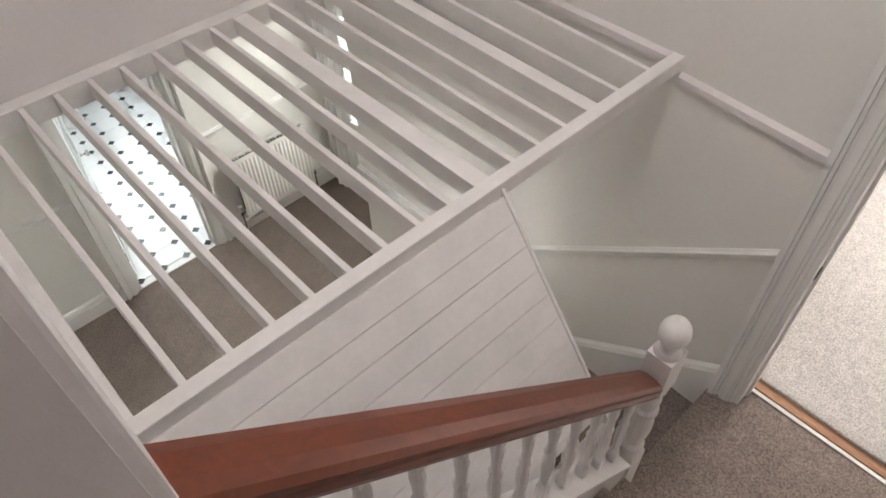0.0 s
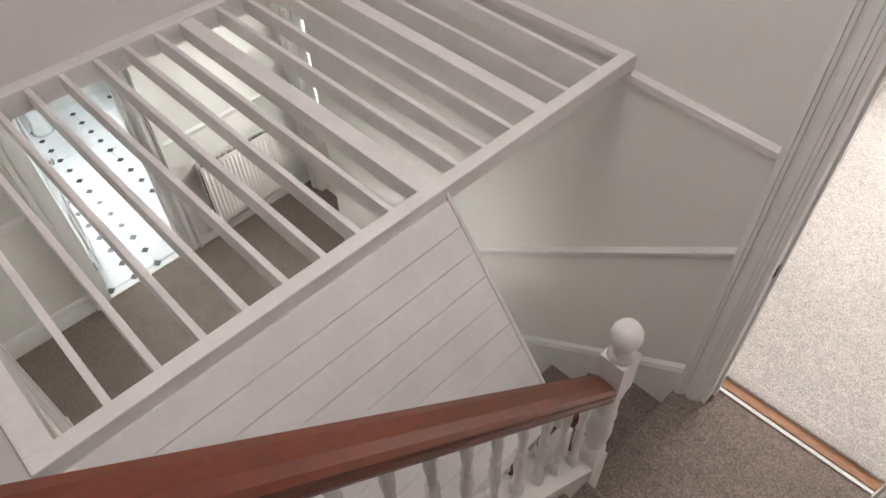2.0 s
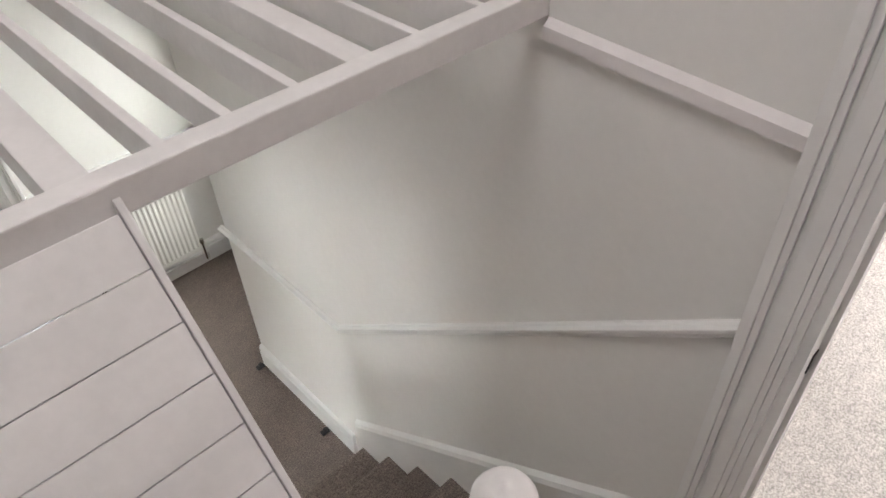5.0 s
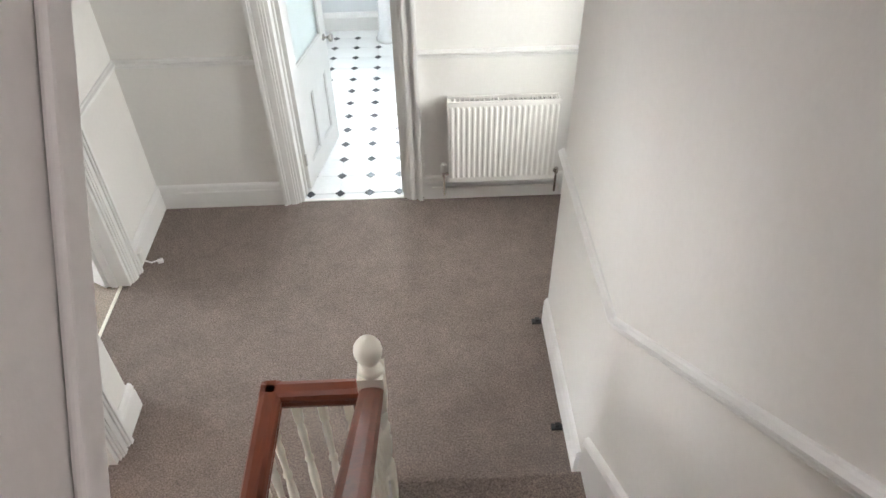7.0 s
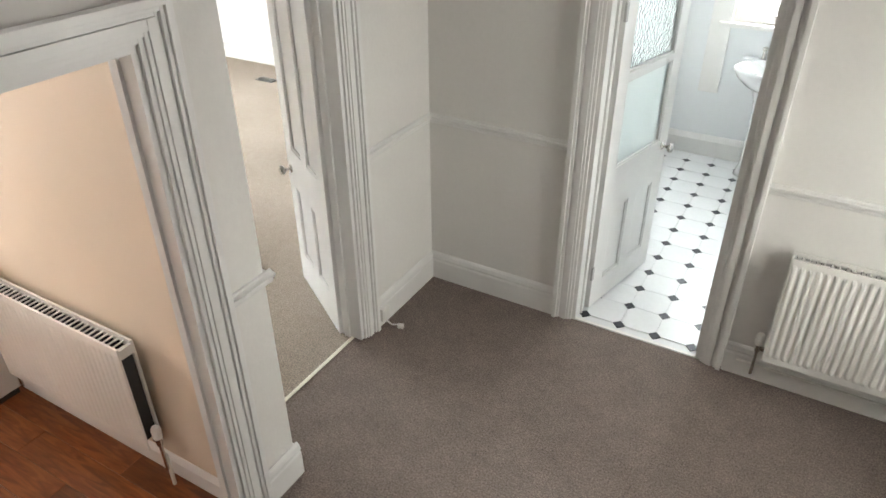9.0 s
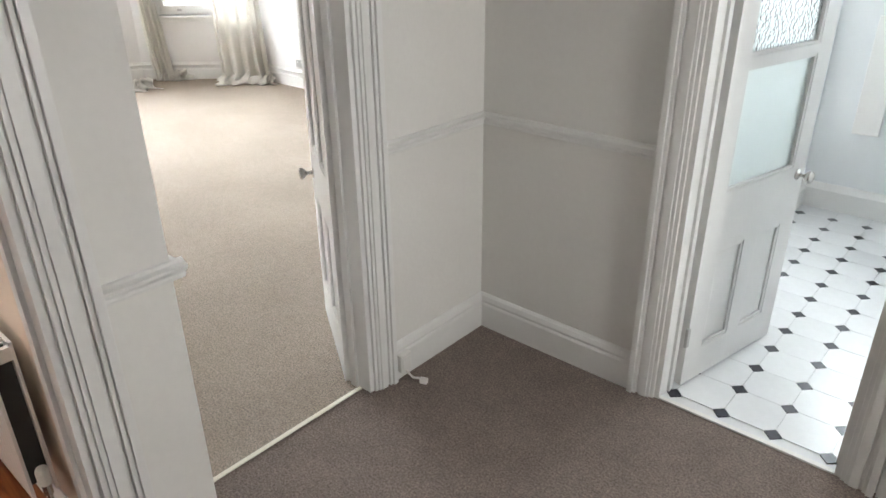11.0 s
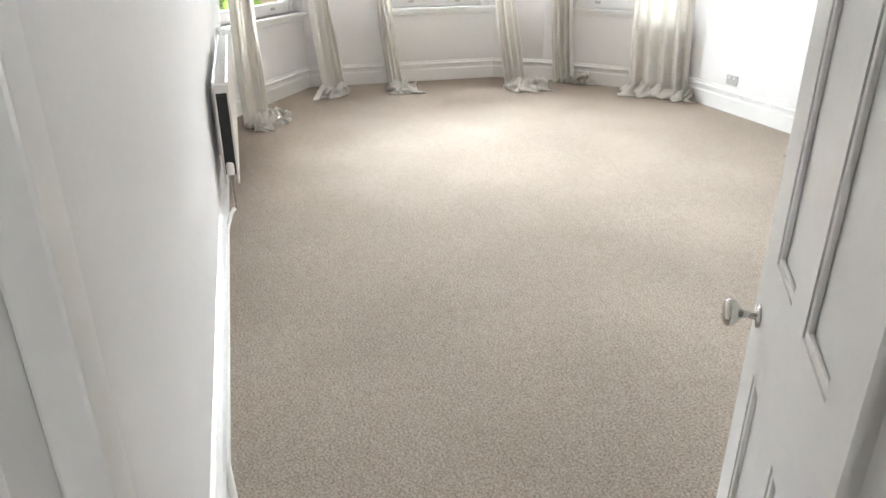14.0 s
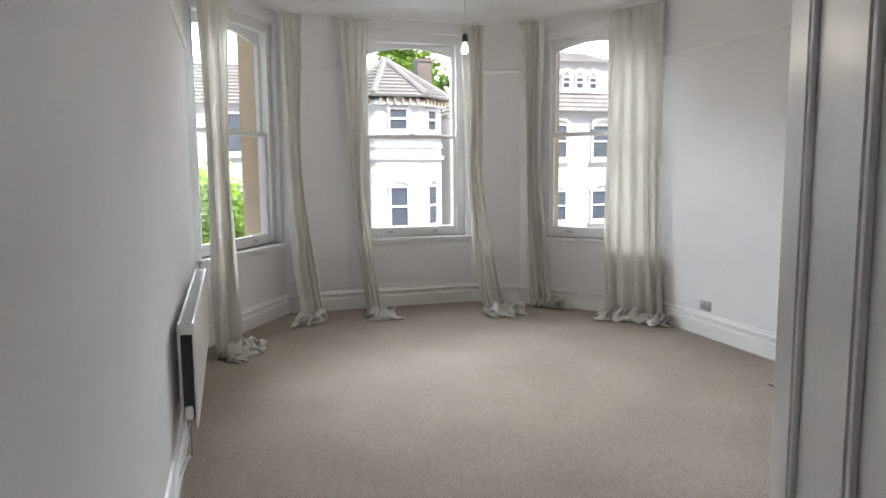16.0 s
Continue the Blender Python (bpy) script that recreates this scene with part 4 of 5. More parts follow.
# ---- curtains ----
def curtain(label, top, bottom, u, w_top, w_low, folds, seed, spread, height=3.17, waist=0.6, group="bay curtains"):
    """Hanging cloth with folds; top and bottom are (x, y), u the way along the window; spread: (x, y) of the heap on the floor."""
    rnd = random.Random(seed)
    uu = Vector((u[0], u[1], 0)).normalized()
    nn = Vector((-uu.y, uu.x, 0))
    ob = thing("curtain", label, "curtain", None, group)
    bm = bmesh.new()
    cols, rows_n = folds * 12, 56
    ph = [rnd.uniform(-0.6, 0.6) for _ in range(folds + 2)]
    amp = [rnd.uniform(0.35, 1.3) for _ in range(folds + 2)]
    merge = [rnd.uniform(-0.5, 0.35) for _ in range(folds + 2)]
    grid = []
    for j in range(rows_n + 1):
        f = j / rows_n
        z = height * (1 - f) + 0.012
        s = f * f * (3 - 2 * f)
        lean = max(0.0, (f - 0.45) / 0.55) ** 1.6
        c = Vector((top[0] + (bottom[0] - top[0]) * lean, top[1] + (bottom[1] - top[1]) * lean, 0))
        wdt = w_top + (w_low - w_top) * s - waist * w_top * 0.55 * math.sin(math.pi * min(1.0, f * 1.12)) ** 2 * (1 if w_low < w_top * 1.05 else 0.3)
        head = max(0.0, 1 - f / 0.045)
        row = []
        for i in range(cols + 1):
            g = i / cols
            k = g * folds
            m0, t = int(k), k - int(k)
            t = t * t * (3 - 2 * t)
            a = amp[m0] * (1 - t) + amp[m0 + 1] * t + (merge[m0] * (1 - t) + merge[m0 + 1] * t) * f
            p = ph[m0] * (1 - t) + ph[m0 + 1] * t
            wob = 0.5 * math.sin(2.0 * f * 3 + seed + k)
            d = (0.026 + 0.022 * f) * a * math.sin(2 * math.pi * k + p * (0.6 + 2.6 * f) + wob) * (1 - 0.6 * head)
            d += 0.010 * noise.noise(Vector((k * 1.7, f * 5.0, seed * 2.3))) * min(1.0, f * 4)
            d += head * 0.012 * math.sin(6 * math.pi * k)     # gathered heading
            x = (g - 0.5) * wdt * (1 + 0.06 * head) + 0.012 * math.sin(5 * f + 7 * g + seed)
            q = c + uu * x + nn * d
            row.append(bm.verts.new((q.x, q.y, z)))
        grid.append(row)
    # the heap on the carpet
    heap = 12
    sp = Vector((spread[0], spread[1], 0))
    base = [v.co.copy() for v in grid[-1]]
    for j in range(1, heap + 1):
        f = j / heap
        row = []
        for i in range(cols + 1):
            b = base[i]
            g = i / cols - 0.5
            nz = noise.noise(Vector((i * 0.30, j * 0.55, seed * 3.1)))
            nz2 = noise.noise(Vector((i * 0.12 + 9, j * 0.35, seed * 1.7)))
            q = b + sp * f * (0.75 + 0.5 * nz2) + uu * (nz * 0.08 + g * 0.18 * f)
            z = 0.012 + 0.115 * math.sin(math.pi * min(1.0, f * 1.15)) * (0.6 + 0.9 * nz) + 0.02 * abs(nz2)
            row.append(bm.verts.new((q.x, q.y, max(0.006, z if j < heap else 0.008))))
        grid.append(row)
    for a, b in zip(grid, grid[1:]):
        for i in range(cols):
            bm.faces.new((a[i], a[i + 1], b[i + 1], b[i]))
    cloth = part("cloth", bm, FABRIC, ob, "cream cotton cloth", smooth=True)
    sol = cloth.modifiers.new("thickness", "SOLIDIFY")
    sol.thickness, sol.offset = 0.004, 0
    # gathered heading tape and hooks
    me_hook = finish("hook", box(-0.006, 0.006, -0.006, 0.006, -0.012, 0.035), PLASTIC)
    for k in range(folds * 2):
        q = Vector((top[0], top[1], height)) + uu * ((k / (folds * 2 - 1) - 0.5) * w_top * 0.96)
        hk = new("hook", me_hook)
        hk.parent, hk.location = ob, q
    return ob


LD = (Vector((*BAY[1], 0)) - Vector((*BAY[0], 0))).normalized()
RD = (Vector((*BAY[5], 0)) - Vector((*BAY[4], 0))).normalized()
curtain("cream cotton curtain pooling on the carpet beside the radiator wall", (-6.03, -1.36), (-5.88, -1.33), (LD.x, LD.y), 0.42, 0.34, 5, 1, (0.10, 0.22), 3.2)
curtain("narrow cream curtain with its hem heaped on the carpet", (-7.22, -0.62), (-6.98, -0.50), (LD.x * 0.6, LD.y + 0.3), 0.26, 0.24, 4, 2, (0.20, -0.12))
curtain("narrow cream curtain drawn back beside the middle window", (-7.34, 0.06), (-7.02, 0.15), (0, 1), 0.33, 0.16, 4, 3, (0.28, 0.12))
curtain("cream curtain swept sideways onto the carpet", (-7.34, 1.41), (-6.84, 1.46), (0, 1), 0.29, 0.24, 4, 4, (0.40, 0.08))
curtain("narrow cream curtain with a ruffled hem on the carpet", (-6.98, 1.98), (-6.85, 2.05), (RD.x * 0.7, RD.y), 0.28, 0.24, 4, 5, (0.14, 0.22))
curtain("wide cream curtain hanging beside the socket wall", (-6.02, 2.66), (-5.92, 2.66), (RD.x, RD.y), 0.56, 0.62, 5, 6, (0.14, -0.12), 3.16, 0.1)
for i in (0, 2, 4):
    a_, b_ = Vector((*BAY[i], 0)), Vector((*BAY[i + 1], 0))
    d = (b_ - a_).normalized()
    n = Vector((d.y, -d.x, 0))
    p, q = a_ + n * 0.14 - d * (0.0 if i == 0 else 0.08), b_ + n * 0.14 + d * 0.08
    pipe("curtain_track", [(p.x, p.y, 3.215), (q.x, q.y, 3.215)], 0.010, PLASTIC, "thin white curtain track above the window", "curtain track")

# ---- small fittings ----
sock = thing("wall_socket", "brushed metal double socket on the living room wall", "socket", pose(-5.13, LIV_R, 0.29))
part("plate", box(-0.075, 0.075, -0.012, 0.0, -0.045, 0.045, 0.003), STEEL, sock)
for x in (-0.035, 0.035):
    part("switch", box(x - 0.008, x + 0.008, -0.017, -0.0125, 0.012, 0.032, 0.001), PLASTIC, sock)
tel = thing("phone_socket", "small white telephone socket box above the skirting", "socket", pose(0.024, -0.60, 0.05))
part("body", box(0.0, 0.028, -0.03, 0.035, 0.0, 0.085, 0.004), PLASTIC, tel)
part("cover", box(0.0285, 0.032, -0.022, 0.027, 0.015, 0.07, 0.001), PLASTIC, tel)
pipe("loose_cable_end", [(0.05, -0.60, 0.05), (0.075, -0.58, 0.012), (0.10, -0.56, 0.008), (0.115, -0.565, 0.012)], 0.005, PLASTIC, "short loose white cable on the carpet", "cable")
plug = thing("cable_plug", "small white plug on a loose cable", "plug", pose(0.125, -0.568, 0.0, 0, 0, 20))
part("body", box(-0.015, 0.02, -0.012, 0.012, 0.0, 0.024, 0.004), PLASTIC, plug)
vent = thing("floor_vent", "black floor grating in the living room carpet", "vent", pose(-3.64, 2.45, 0.0))
part("frame", box(-0.12, 0.12, -0.06, 0.06, 0.0, 0.006, 0.002), DARK, vent)
for k in range(8):
    part("slat", box(-0.105 + k * 0.028, -0.095 + k * 0.028, -0.05, 0.05, 0.0065, 0.010), STEEL, vent)
for y in (-1.20, -1.90):
    c = thing("door_stop", "small black clip on the carpet at the wall", "clip", pose(W - 0.05, y, 0.0), "carpet clips")
    part("base", box(-0.03, 0.025, -0.018, 0.018, 0.0, 0.012, 0.004), DARK, c)
    part("tab", box(-0.012, 0.012, -0.012, 0.012, 0.0125, 0.03, 0.004), DARK, c)
latch = thing("door_latch_plate", "small dark latch in the landing door frame", "latch", pose(W + 0.06, -4.006, LAND + 0.9))
part("plate", box(-0.012, 0.012, -0.004, 0.001, -0.03, 0.03, 0.001), DARK, latch)

spot = thing("spotlight", "black spotlight with a metal bowl on the slatted screen", "spotlight", pose(2.385, -1.925, TOP + 0.003))
part("base_plate", box(-0.045, 0.03, -0.03, 0.03, 0.0, 0.018, 0.003), DARK, spot)
part("arm", lathe([(0.008, 0.0), (0.008, 0.03)], 10, pose(-0.005, 0, 0.018)), DARK, spot)
part("shade", lathe([(0.018, 0.0), (0.030, 0.012), (0.052, 0.055), (0.056, 0.066), (0.052, 0.066), (0.028, 0.02), (0.004, 0.012)], 24, pose(0.008, 0.0, 0.030, 38, -18, 0)), CHROME, spot, "dull metal bowl shade", smooth=True)
part("barrel", lathe([(0.016, 0.0), (0.026, 0.012), (0.030, 0.03), (0.030, 0.135), (0.024, 0.142), (0.022, 0.12)], 18, Matrix.Translation((-0.015, -0.02, 0.045)) @ Vector((-0.09, -0.165, -0.045)).to_track_quat("Z", "Y").to_matrix().to_4x4()), DARK, spot, "black cylindrical lamp barrel", smooth=True)

bulb = thing("pendant_bulb", "bare lit bulb hanging on a cord", "lamp", pose(-5.0, 0.507, 2.46))
part("glass_bulb", lathe([(0.008, 0.0), (0.022, 0.008), (0.03, 0.028), (0.028, 0.048), (0.016, 0.075), (0.014, 0.09)], 18), BULB, bulb, "glowing bulb", smooth=True)
part("holder", lathe([(0.018, 0.09), (0.02, 0.10), (0.02, 0.145), (0.008, 0.155)], 14), DARK, bulb, "dark lamp holder")
part("cord", lathe([(0.004, 0.155), (0.004, LIV_H - 2.46)], 8), PLASTIC, bulb)

# ---- bathroom ----
bwin = thing("bathroom_window", "white bathroom window with bright frosted glass", "window", pose(1.08, 2.78, 1.13))
tagged(bwin, kind="structure")
bm = bmesh.new()
for q in ((0, 0.07, 0, 1.22), (0.99, 1.06, 0, 1.22), (0.07, 0.99, 0, 0.07), (0.07, 0.99, 1.15, 1.22), (0.07, 0.99, 0.60, 0.65)):
    add_box(bm, q[0], q[1], 0.02, 0.09, q[2], q[3], 0.004)
part("window_frame", bm, GLOSS, bwin)
part("window_sill", box(-0.06, 1.12, -0.05, 0.02, -0.035, 0.0, 0.006), GLOSS, bwin)
for z0, z1 in ((0.07, 0.60), (0.65, 1.15)):
    g = part("pane", box(0.068, 0.992, 0.05, 0.056, z0, z1), FROST, bwin)
    g.visible_shadow = False
basin = thing("pedestal_basin", "white ceramic pedestal wash basin below the bathroom window", "basin", pose(1.50, 2.53, 0.0))
bm = bmesh.new()
add_lathe(bm, [(0.10, 0.70), (0.17, 0.74), (0.235, 0.80), (0.26, 0.85), (0.26, 0.87), (0.235, 0.872), (0.20, 0.82), (0.06, 0.775), (0.02, 0.772)], 28, Matrix.Diagonal((1.05, 0.82, 1, 1)))
part("bowl", bm, CERAMIC, basin, smooth=True)
part("pedestal", lathe([(0.11, 0.0), (0.10, 0.03), (0.075, 0.12), (0.07, 0.45), (0.085, 0.62), (0.11, 0.715)], 20), CERAMIC, basin, smooth=True)
part("back_ledge", box(-0.25, 0.25, 0.16, 0.245, 0.80, 0.885, 0.012), CERAMIC, basin)
for x in (-0.1, 0.1):
    part("tap", lathe([(0.02, 0.885), (0.016, 0.90), (0.012, 0.95), (0.022, 0.955), (0.022, 0.975), (0.01, 0.98)], 12, Matrix.Translation((x, 0.2, 0))), CHROME, basin, "chrome tap")
access = thing("boxed_panel", "white boxed panel on the bathroom wall", "panel", pose(0.95, 2.78, 0.55))
part("board", box(0.0, 0.16, -0.02, 0.0, 0.0, 0.75, 0.006), GLOSS, access)

# ---- kitchen ----
fridge = thing("kitchen_appliance", "white kitchen appliance standing on the wood floor", "appliance", pose(-1.55, -2.55, 0.0))
part("body", box(-0.28, 0.29, -0.02, 0.58, 0.05, 0.86, 0.012), CERAMIC, fridge)
part("worktop", box(-0.30, 0.30, -0.05, 0.59, 0.862, 0.90, 0.006), PLASTIC, fridge)
part("plinth", box(-0.27, 0.26, 0.0, 0.57, 0.0, 0.049), DARK, fridge)
part("door", box(-0.27, 0.28, -0.042, -0.021, 0.09, 0.85, 0.006), CERAMIC, fridge)

# ---- outside ----
HAZE = bpy.data.materials.new("bright_hazy_sky")
HAZE.use_nodes = True
HAZE.node_tree.nodes["Principled BSDF"].inputs["Base Color"].default_value = (0, 0, 0, 1)
HAZE.node_tree.nodes["Principled BSDF"].inputs["Emission Color"].default_value = (0.93, 0.97, 1.0, 1)
HAZE.node_tree.nodes["Principled BSDF"].inputs["Emission Strength"].default_value = 6.5
structure("backdrop", box(-151, -150, -150, 150, -4.2, 70), HAZE, "bright hazy sky beyond the houses", "sky")
structure("ground", box(-400, 400, -400, 400, -4.3, -4.2), GROUND, "grey street ground outside", "ground")


def far_window(parent, m, w, h):
    fr = bmesh.new()
    for q in ((0, 0.09, 0, h), (w - 0.09, w, 0, h), (0.09, w - 0.09, 0, 0.1), (0.09, w - 0.09, h - 0.1, h), (0.09, w - 0.09, h * 0.48, h * 0.48 + 0.09)):
        add_box(fr, q[0], q[1], -0.08, 0.04, q[2], q[3])
    win = part("window", fr, GLOSS, parent, "white sash window")
    win.matrix_world = m
    g = part("pane", box(0.09, w - 0.09, -0.02, 0.0, 0.1, h - 0.1), DARKGLASS, win)
    part("sill", box(-0.1, w + 0.1, -0.18, -0.081, -0.16, 0.0), RENDER, win)
    # moulded arched hood
    bm = bmesh.new()
    n = 8
    prev = None
    for i in range(n + 1):
        a = math.pi * (0.15 + 0.7 * i / n)
        x, z = w / 2 - math.cos(a) * w * 0.62, h - 0.42 + math.sin(a) * 0.62
        cur = [bm.verts.new((x + dx, y, z + dz)) for dx, dz in ((0, 0), (0, 0.2)) for y in (-0.14, -0.09)]
        if prev:
            for q in ((0, 1), (1, 3), (3, 2), (2, 0)):
                bm.faces.new((prev[q[0]], prev[q[1]], cur[q[1]], cur[q[0]]))
        prev = cur
    part("hood", bm, RENDER, win)
    return win


def tiled_slope(parent, corners, rows, material=None):
    """Roof slope of overlapping tile courses between the eaves (first two corners) and the top (last two)."""
    a, b, c, d = [Vector(p) for p in corners]
    nrm = (b - a).cross(d - a).normalized()
    if nrm.z < 0:
        nrm = -nrm
    bm = bmesh.new()
    for k in range(rows):
        f0, f1 = k / rows, min(1.0, (k + 1.15) / rows)
        q = [a.lerp(d, f0) + nrm * 0.10, b.lerp(c, f0) + nrm * 0.10, b.lerp(c, f1) + nrm * 0.02, a.lerp(d, f1) + nrm * 0.02]
        lo = [p - nrm * 0.10 for p in q]
        va, vb = [bm.verts.new(p) for p in q], [bm.verts.new(p) for p in lo]
        bm.faces.new(va)
        for i in range(4):
            bm.faces.new((va[i], va[(i + 1) % 4], vb[(i + 1) % 4], vb[i]))
    return part("roof", bm, material or ROOF, parent, "grey tiled roof slope")


# turret house across the street
house = thing("turret_house", "white rendered house with a polygonal turret and grey tiled roof", "house")
GZ = -4.2
part("wall", box(-40, -30.5, -9.0, 7.4, GZ, 4.35), RENDER, house)
TC, TR = Vector((-28.9, 5.2, 0)), 2.35
bm = bmesh.new()
ring = [(TC.x + TR * math.cos(radians(22.5 + 45 * k)), TC.y + TR * math.sin(radians(22.5 + 45 * k))) for k in range(8)]
lo, hi = [bm.verts.new((x, y, GZ)) for x, y in ring], [bm.verts.new((x, y, 4.35)) for x, y in ring]
for k in range(8):
    bm.faces.new((lo[k], lo[(k + 1) % 8], hi[(k + 1) % 8], hi[k]))
bm.faces.new(hi)
part("turret", bm, RENDER, house)
for z, t in ((1.98, 0.12), (2.86, 0.16), (2.45, 0.06), (4.1, 0.22)):
    bm = bmesh.new()
    r2 = [(TC.x + (TR + t) * math.cos(radians(22.5 + 45 * k)), TC.y + (TR + t) * math.sin(radians(22.5 + 45 * k))) for k in range(8)]
    lo, hi = [bm.verts.new((x, y, z)) for x, y in r2], [bm.verts.new((x, y, z + 0.16)) for x, y in r2]
    for k in range(8):
        bm.faces.new((lo[k], lo[(k + 1) % 8], hi[(k + 1) % 8], hi[k]))
    bm.faces.new(hi)
    bm.faces.new(list(reversed(lo)))
    part("string_course", bm, RENDER, house)
me_corbel = finish("corbel", box(-0.06, 0.30, -0.05, 0.05, -0.20, 0.0), STONE)
for k in range(8):
    for i in range(6):
        a_, b_ = [Vector((TC.x + TR * math.cos(radians(22.5 + 45 * q)), TC.y + TR * math.sin(radians(22.5 + 45 * q)), 4.36)) for q in (k, k + 1)]
        cb = new("corbel", me_corbel)
        cb.parent, cb.matrix_world = house, Matrix.Translation(a_.lerp(b_, (i + 0.5) / 6)) @ Matrix.Rotation(radians(45 * (k + 1)), 4, "Z")
apex = (TC.x, TC.y, 6.05)
for k in range(8):
    a_ = radians(22.5 + 45 * k)
    b_ = radians(67.5 + 45 * k)
    R2 = TR + 0.42
    p, q = (TC.x + R2 * math.cos(a_), TC.y + R2 * math.sin(a_), 4.4), (TC.x + R2 * math.cos(b_), TC.y + R2 * math.sin(b_), 4.4)
    ap = Vector(apex)
    tiled_slope(house, (p, q, Vector(q).lerp(ap, 0.99), Vector(p).lerp(ap, 0.99)), 10)
    hip = bmesh.new()
    dv = ap - Vector(p)
    add_lathe(hip, [(0.14, 0.0), (0.14, dv.length)], 8, Matrix.Translation(Vector(p) + Vector((0, 0, 0.1))) @ dv.to_track_quat("Z", "Y").to_matrix().to_4x4())
    part("ridge_tile", hip, ROOF, house)
for k in (-1, 0, 1):
    a_ = radians(45 * k)
    c_ = TC + Vector((math.cos(a_), math.sin(a_), 0)) * (TR * math.cos(radians(22.5)) + 0.01)
    u_ = Vector((-math.sin(a_), math.cos(a_), 0))
    for z, h in ((-0.75, 1.7), (3.08, 0.95)):
        o = c_ - u_ * 0.42
        far_window(house, axis_frame((o.x, o.y, z), (u_.x, u_.y)), 0.84, h)
tiled_slope(house, ((-30.2, -9.3, 4.3), (-30.2, 7.6, 4.3), (-34, 7.6, 6.5), (-34, -9.3, 6.5)), 12)
for y in (-6.6, -4.0, -1.5, 1.0):
    for z, h in ((-0.9, 1.7), (2.3, 1.75)):
        far_window(house, axis_frame((-30.48, y, z), (0, 1)), 1.1, h)
chim = part("chimney", box(-34.4, -33.6, 7.9, 8.62, GZ, 6.9), BRICKY, house, "brown rendered chimney stack")
part("cap", box(-34.45, -33.55, 7.85, 8.67, 6.9, 7.02), BRICKY, chim)

# gabled house farther along
gable = thing("gabled_house", "white rendered house with a tiled gable roof and a dormer", "house")
part("wall", box(-40, -29.5, 9.4, 24.0, GZ, 4.2), RENDER, gable)
tiled_slope(gable, ((-29.1, 9.1, 4.15), (-29.1, 24.2, 4.15), (-34.0, 24.2, 7.4), (-34.0, 12.8, 7.4)), 14)
tiled_slope(gable, ((-39.0, 9.1, 4.15), (-29.1, 9.1, 4.15), (-34.0, 12.8, 7.4), (-34.2, 12.8, 7.4)), 12)
part("dormer", box(-33.0, -30.6, 13.9, 16.8, 4.6, 6.7), RENDER, gable)
tiled_slope(gable, ((-30.3, 13.6, 6.65), (-30.3, 17.1, 6.65), (-34, 17.1, 7.7), (-34, 13.6, 7.7)), 5)
for k in range(3):
    far_window(gable, axis_frame((-30.58, 14.25 + 0.72 * k, 5.35), (0, 1)), 0.5, 0.65)
for y in (12.85, 15.3, 17.8):
    for z, h in ((-0.95, 1.5), (2.0, 1.65)):
        far_window(gable, axis_frame((-29.48, y, z), (0, 1)), 1.2, h)


def tree(label, x, y, z, height, spread, n, seed, leaf=0.14):
    rnd = random.Random(seed)
    ob = thing("tree", label, "tree", None, "garden trees")
    bm = bmesh.new()
    add_lathe(bm, [(0.16, 0), (0.12, height * 0.3), (0.07, height * 0.7), (0.02, height)], 8, Matrix.Translation((x, y, z)))
    for k in range(7):
        a, h0 = rnd.uniform(0, 6.28), height * rnd.uniform(0.3, 0.75)
        v = Vector((math.cos(a) * spread * 0.7, math.sin(a) * spread * 0.7, height * 0.25))
        add_lathe(bm, [(0.05, 0), (0.015, v.length)], 6, Matrix.Translation((x, y, z + h0)) @ v.to_track_quat("Z", "Y").to_matrix().to_4x4())
    part("trunk", bm, BARK, ob)
    verts, faces = [], []
    clumps = [Vector((rnd.gauss(0, spread * 0.45), rnd.gauss(0, spread * 0.45), height * rnd.uniform(0.35, 1.0))) for _ in range(26)]
    for _ in range(n):
        c = rnd.choice(clumps) + Vector((rnd.gauss(0, 1), rnd.gauss(0, 1), rnd.gauss(0, 0.8))) * spread * 0.17
        q = Euler((rnd.uniform(-1, 1), rnd.uniform(-1, 1), rnd.uniform(0, 6.28))).to_matrix()
        s = leaf * rnd.uniform(0.6, 1.3)
        i = len(verts)
        verts += [tuple(Vector((x, y, z)) + c + q @ Vector(p)) for p in ((-s, 0, 0), (0, -s * 0.45, 0.02), (s, 0, 0), (0, s * 0.45, 0.02))]
        faces.append((i, i + 1, i + 2, i + 3))
    me = bpy.data.meshes.new("crown")
    me.from_pydata(verts, [], faces)
    me.materials.append(LEAF)
    cr = new("crown", me)
    cr.parent = ob
    return ob


tree("bright green leafy tree below the bay window", -15.5, -1.6, GZ, 5.4, 1.7, 11000, 11)
tree("bright green tree behind the turret roof", -46.0, 10.0, GZ, 14.5, 4.0, 7000, 12, 0.3)
tree("bright green tree beyond the chimney", -46.0, 16.5, GZ, 13.2, 3.2, 5000, 13, 0.3)

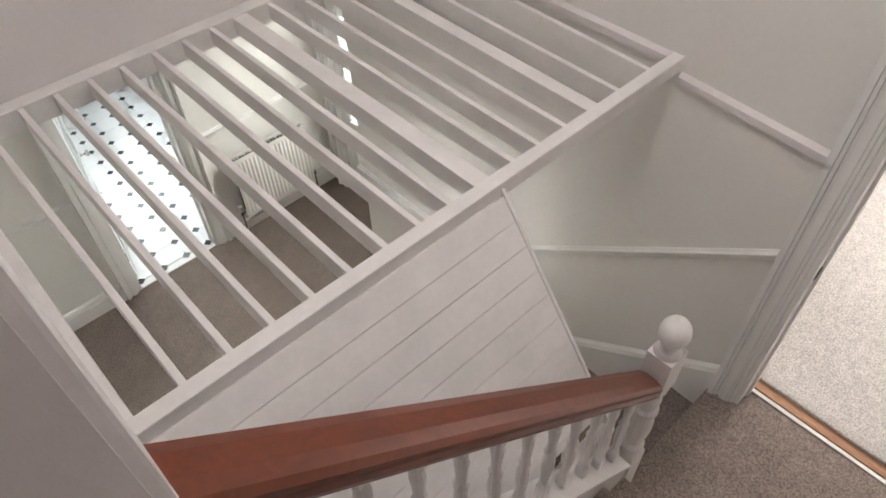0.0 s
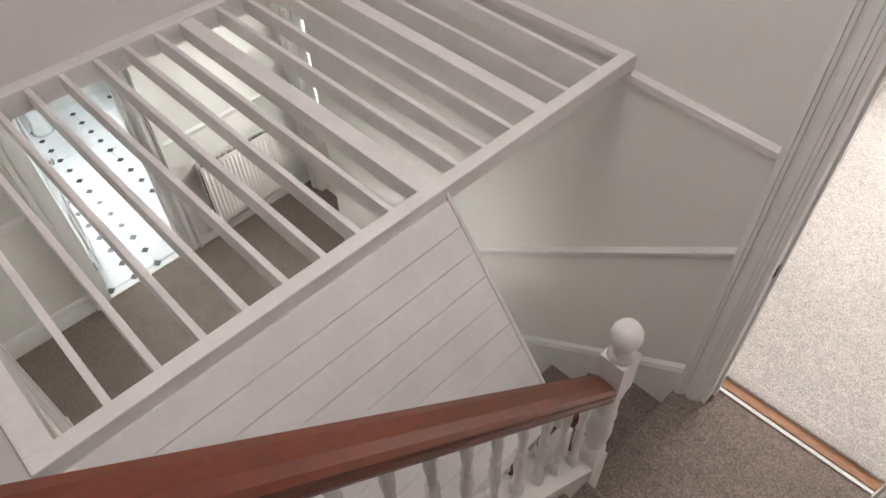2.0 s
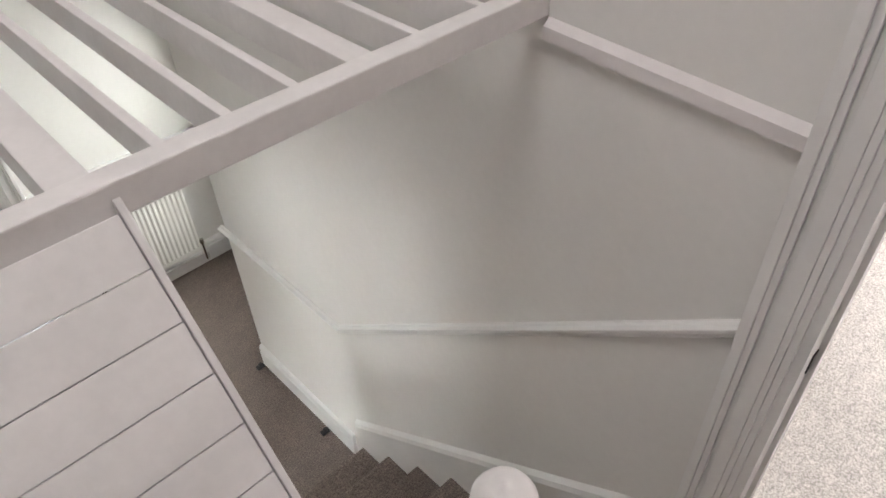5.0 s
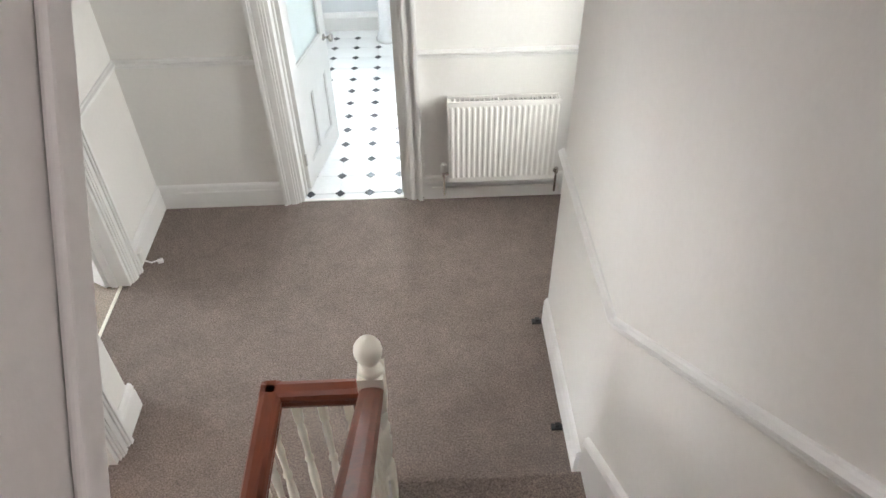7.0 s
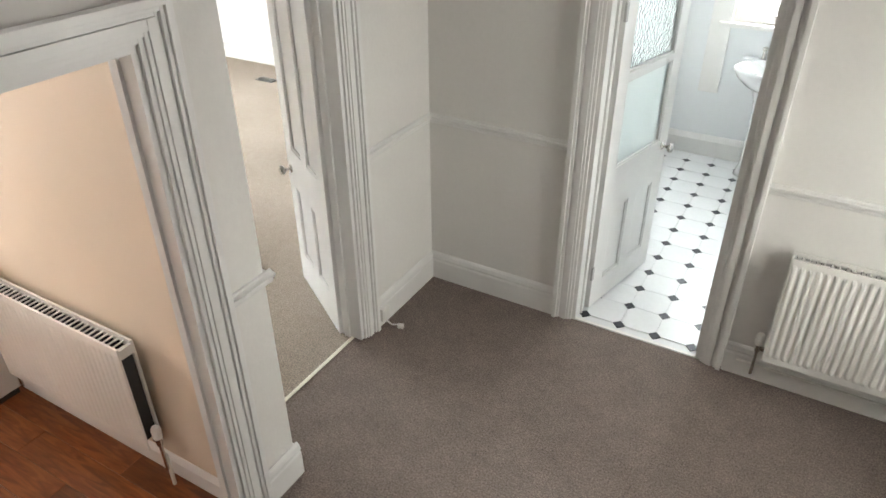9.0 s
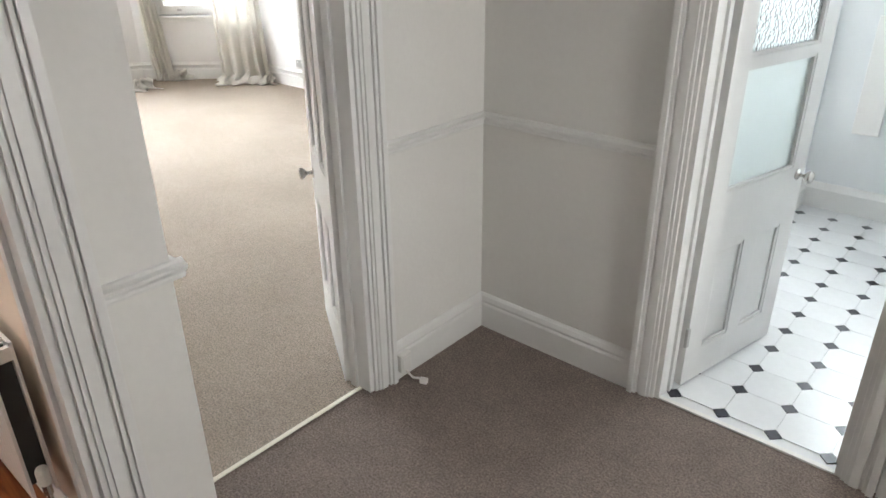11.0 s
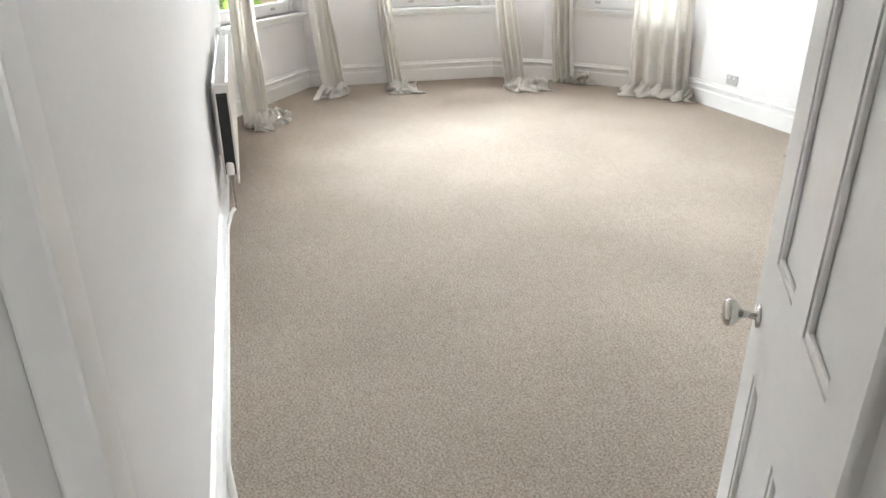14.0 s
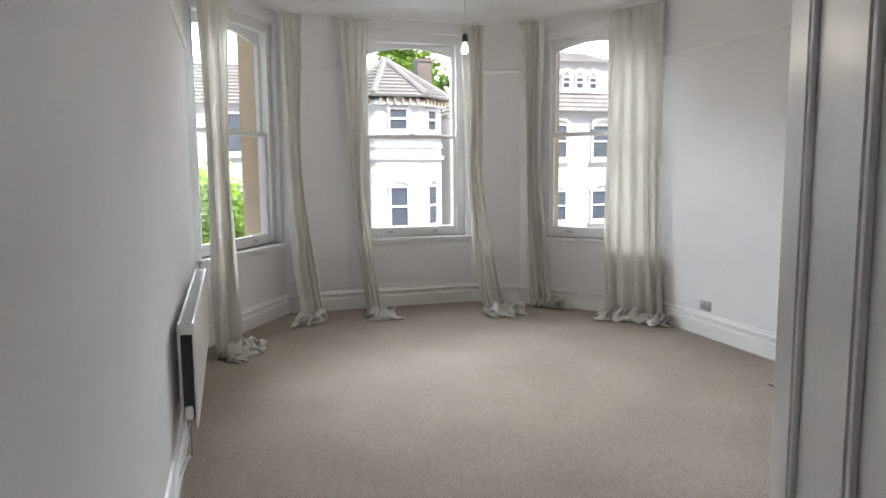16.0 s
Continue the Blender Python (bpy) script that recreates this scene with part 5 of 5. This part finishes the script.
# ---- kitchen boards and bathroom tiles ----
floor_boards = tagged(new("kitchen_floor"), "orange-brown wood-effect floor boards in the kitchen", "floor", kind="structure")
me_board = finish("floor_board", box(0, 0.90, 0, 0.148, -0.008, 0.0, 0.0012), LAMINATE)
rnd = random.Random(3)
for j in range(13):
    off = (j * 0.37) % 0.9
    for i in range(-1, 4):
        x = -3.1 + off + i * 0.902
        if x + 0.9 < -3.2 or x > 0.24:
            continue
        ob = new("floor_board", me_board if x + 0.9 <= 0.235 else None)
        if x + 0.9 > 0.235:
            ob = new("floor_board", finish("floor_board", box(0, 0.235 - x, 0, 0.148, -0.008, 0.0, 0.0012), LAMINATE)) if bpy.data.objects.remove(ob) is None else None
        ob.parent = floor_boards
        ob.location = (x, -2.08 - 0.15 * j, 0.0)
bath_floor = tagged(new("bathroom_floor"), "white octagonal tiles with small black diamond inlays", "floor", kind="structure")
PT = 0.2075
c = 0.036


def oct_tile():
    bm = bmesh.new()
    h = PT / 2 - 0.0012
    pts = [(-h + c, -h), (h - c, -h), (h, -h + c), (h, h - c), (h - c, h), (-h + c, h), (-h, h - c), (-h, -h + c)]
    lo, hi = [bm.verts.new((x, y, -0.005)) for x, y in pts], [bm.verts.new((x, y, 0.0)) for x, y in pts]
    bm.faces.new(hi)
    for k in range(8):
        bm.faces.new((lo[k], lo[(k + 1) % 8], hi[(k + 1) % 8], hi[k]))
    return finish("tile", bm, VINYL)


def diamond():
    bm = bmesh.new()
    s = c - 0.001
    pts = [(-s, 0), (0, -s), (s, 0), (0, s)]
    lo, hi = [bm.verts.new((x, y, -0.005)) for x, y in pts], [bm.verts.new((x, y, 0.0)) for x, y in pts]
    bm.faces.new(hi)
    for k in range(4):
        bm.faces.new((lo[k], lo[(k + 1) % 4], hi[(k + 1) % 4], hi[k]))
    return finish("inlay", bm, BLACKTILE)


me_oct, me_dia = oct_tile(), diamond()
for i in range(-1, 7):
    for j in range(0, 14):
        x, y = 1.003 + i * PT, 0.085 + j * PT
        if x < 2.28:
            ob = new("inlay", me_dia)
            ob.parent, ob.location = bath_floor, (x, y, 0.0)
        if x + PT / 2 < 2.3 and j < 13:
            ob = new("tile", me_oct)
            ob.parent, ob.location = bath_floor, (x + PT / 2, y + PT / 2, 0.0)
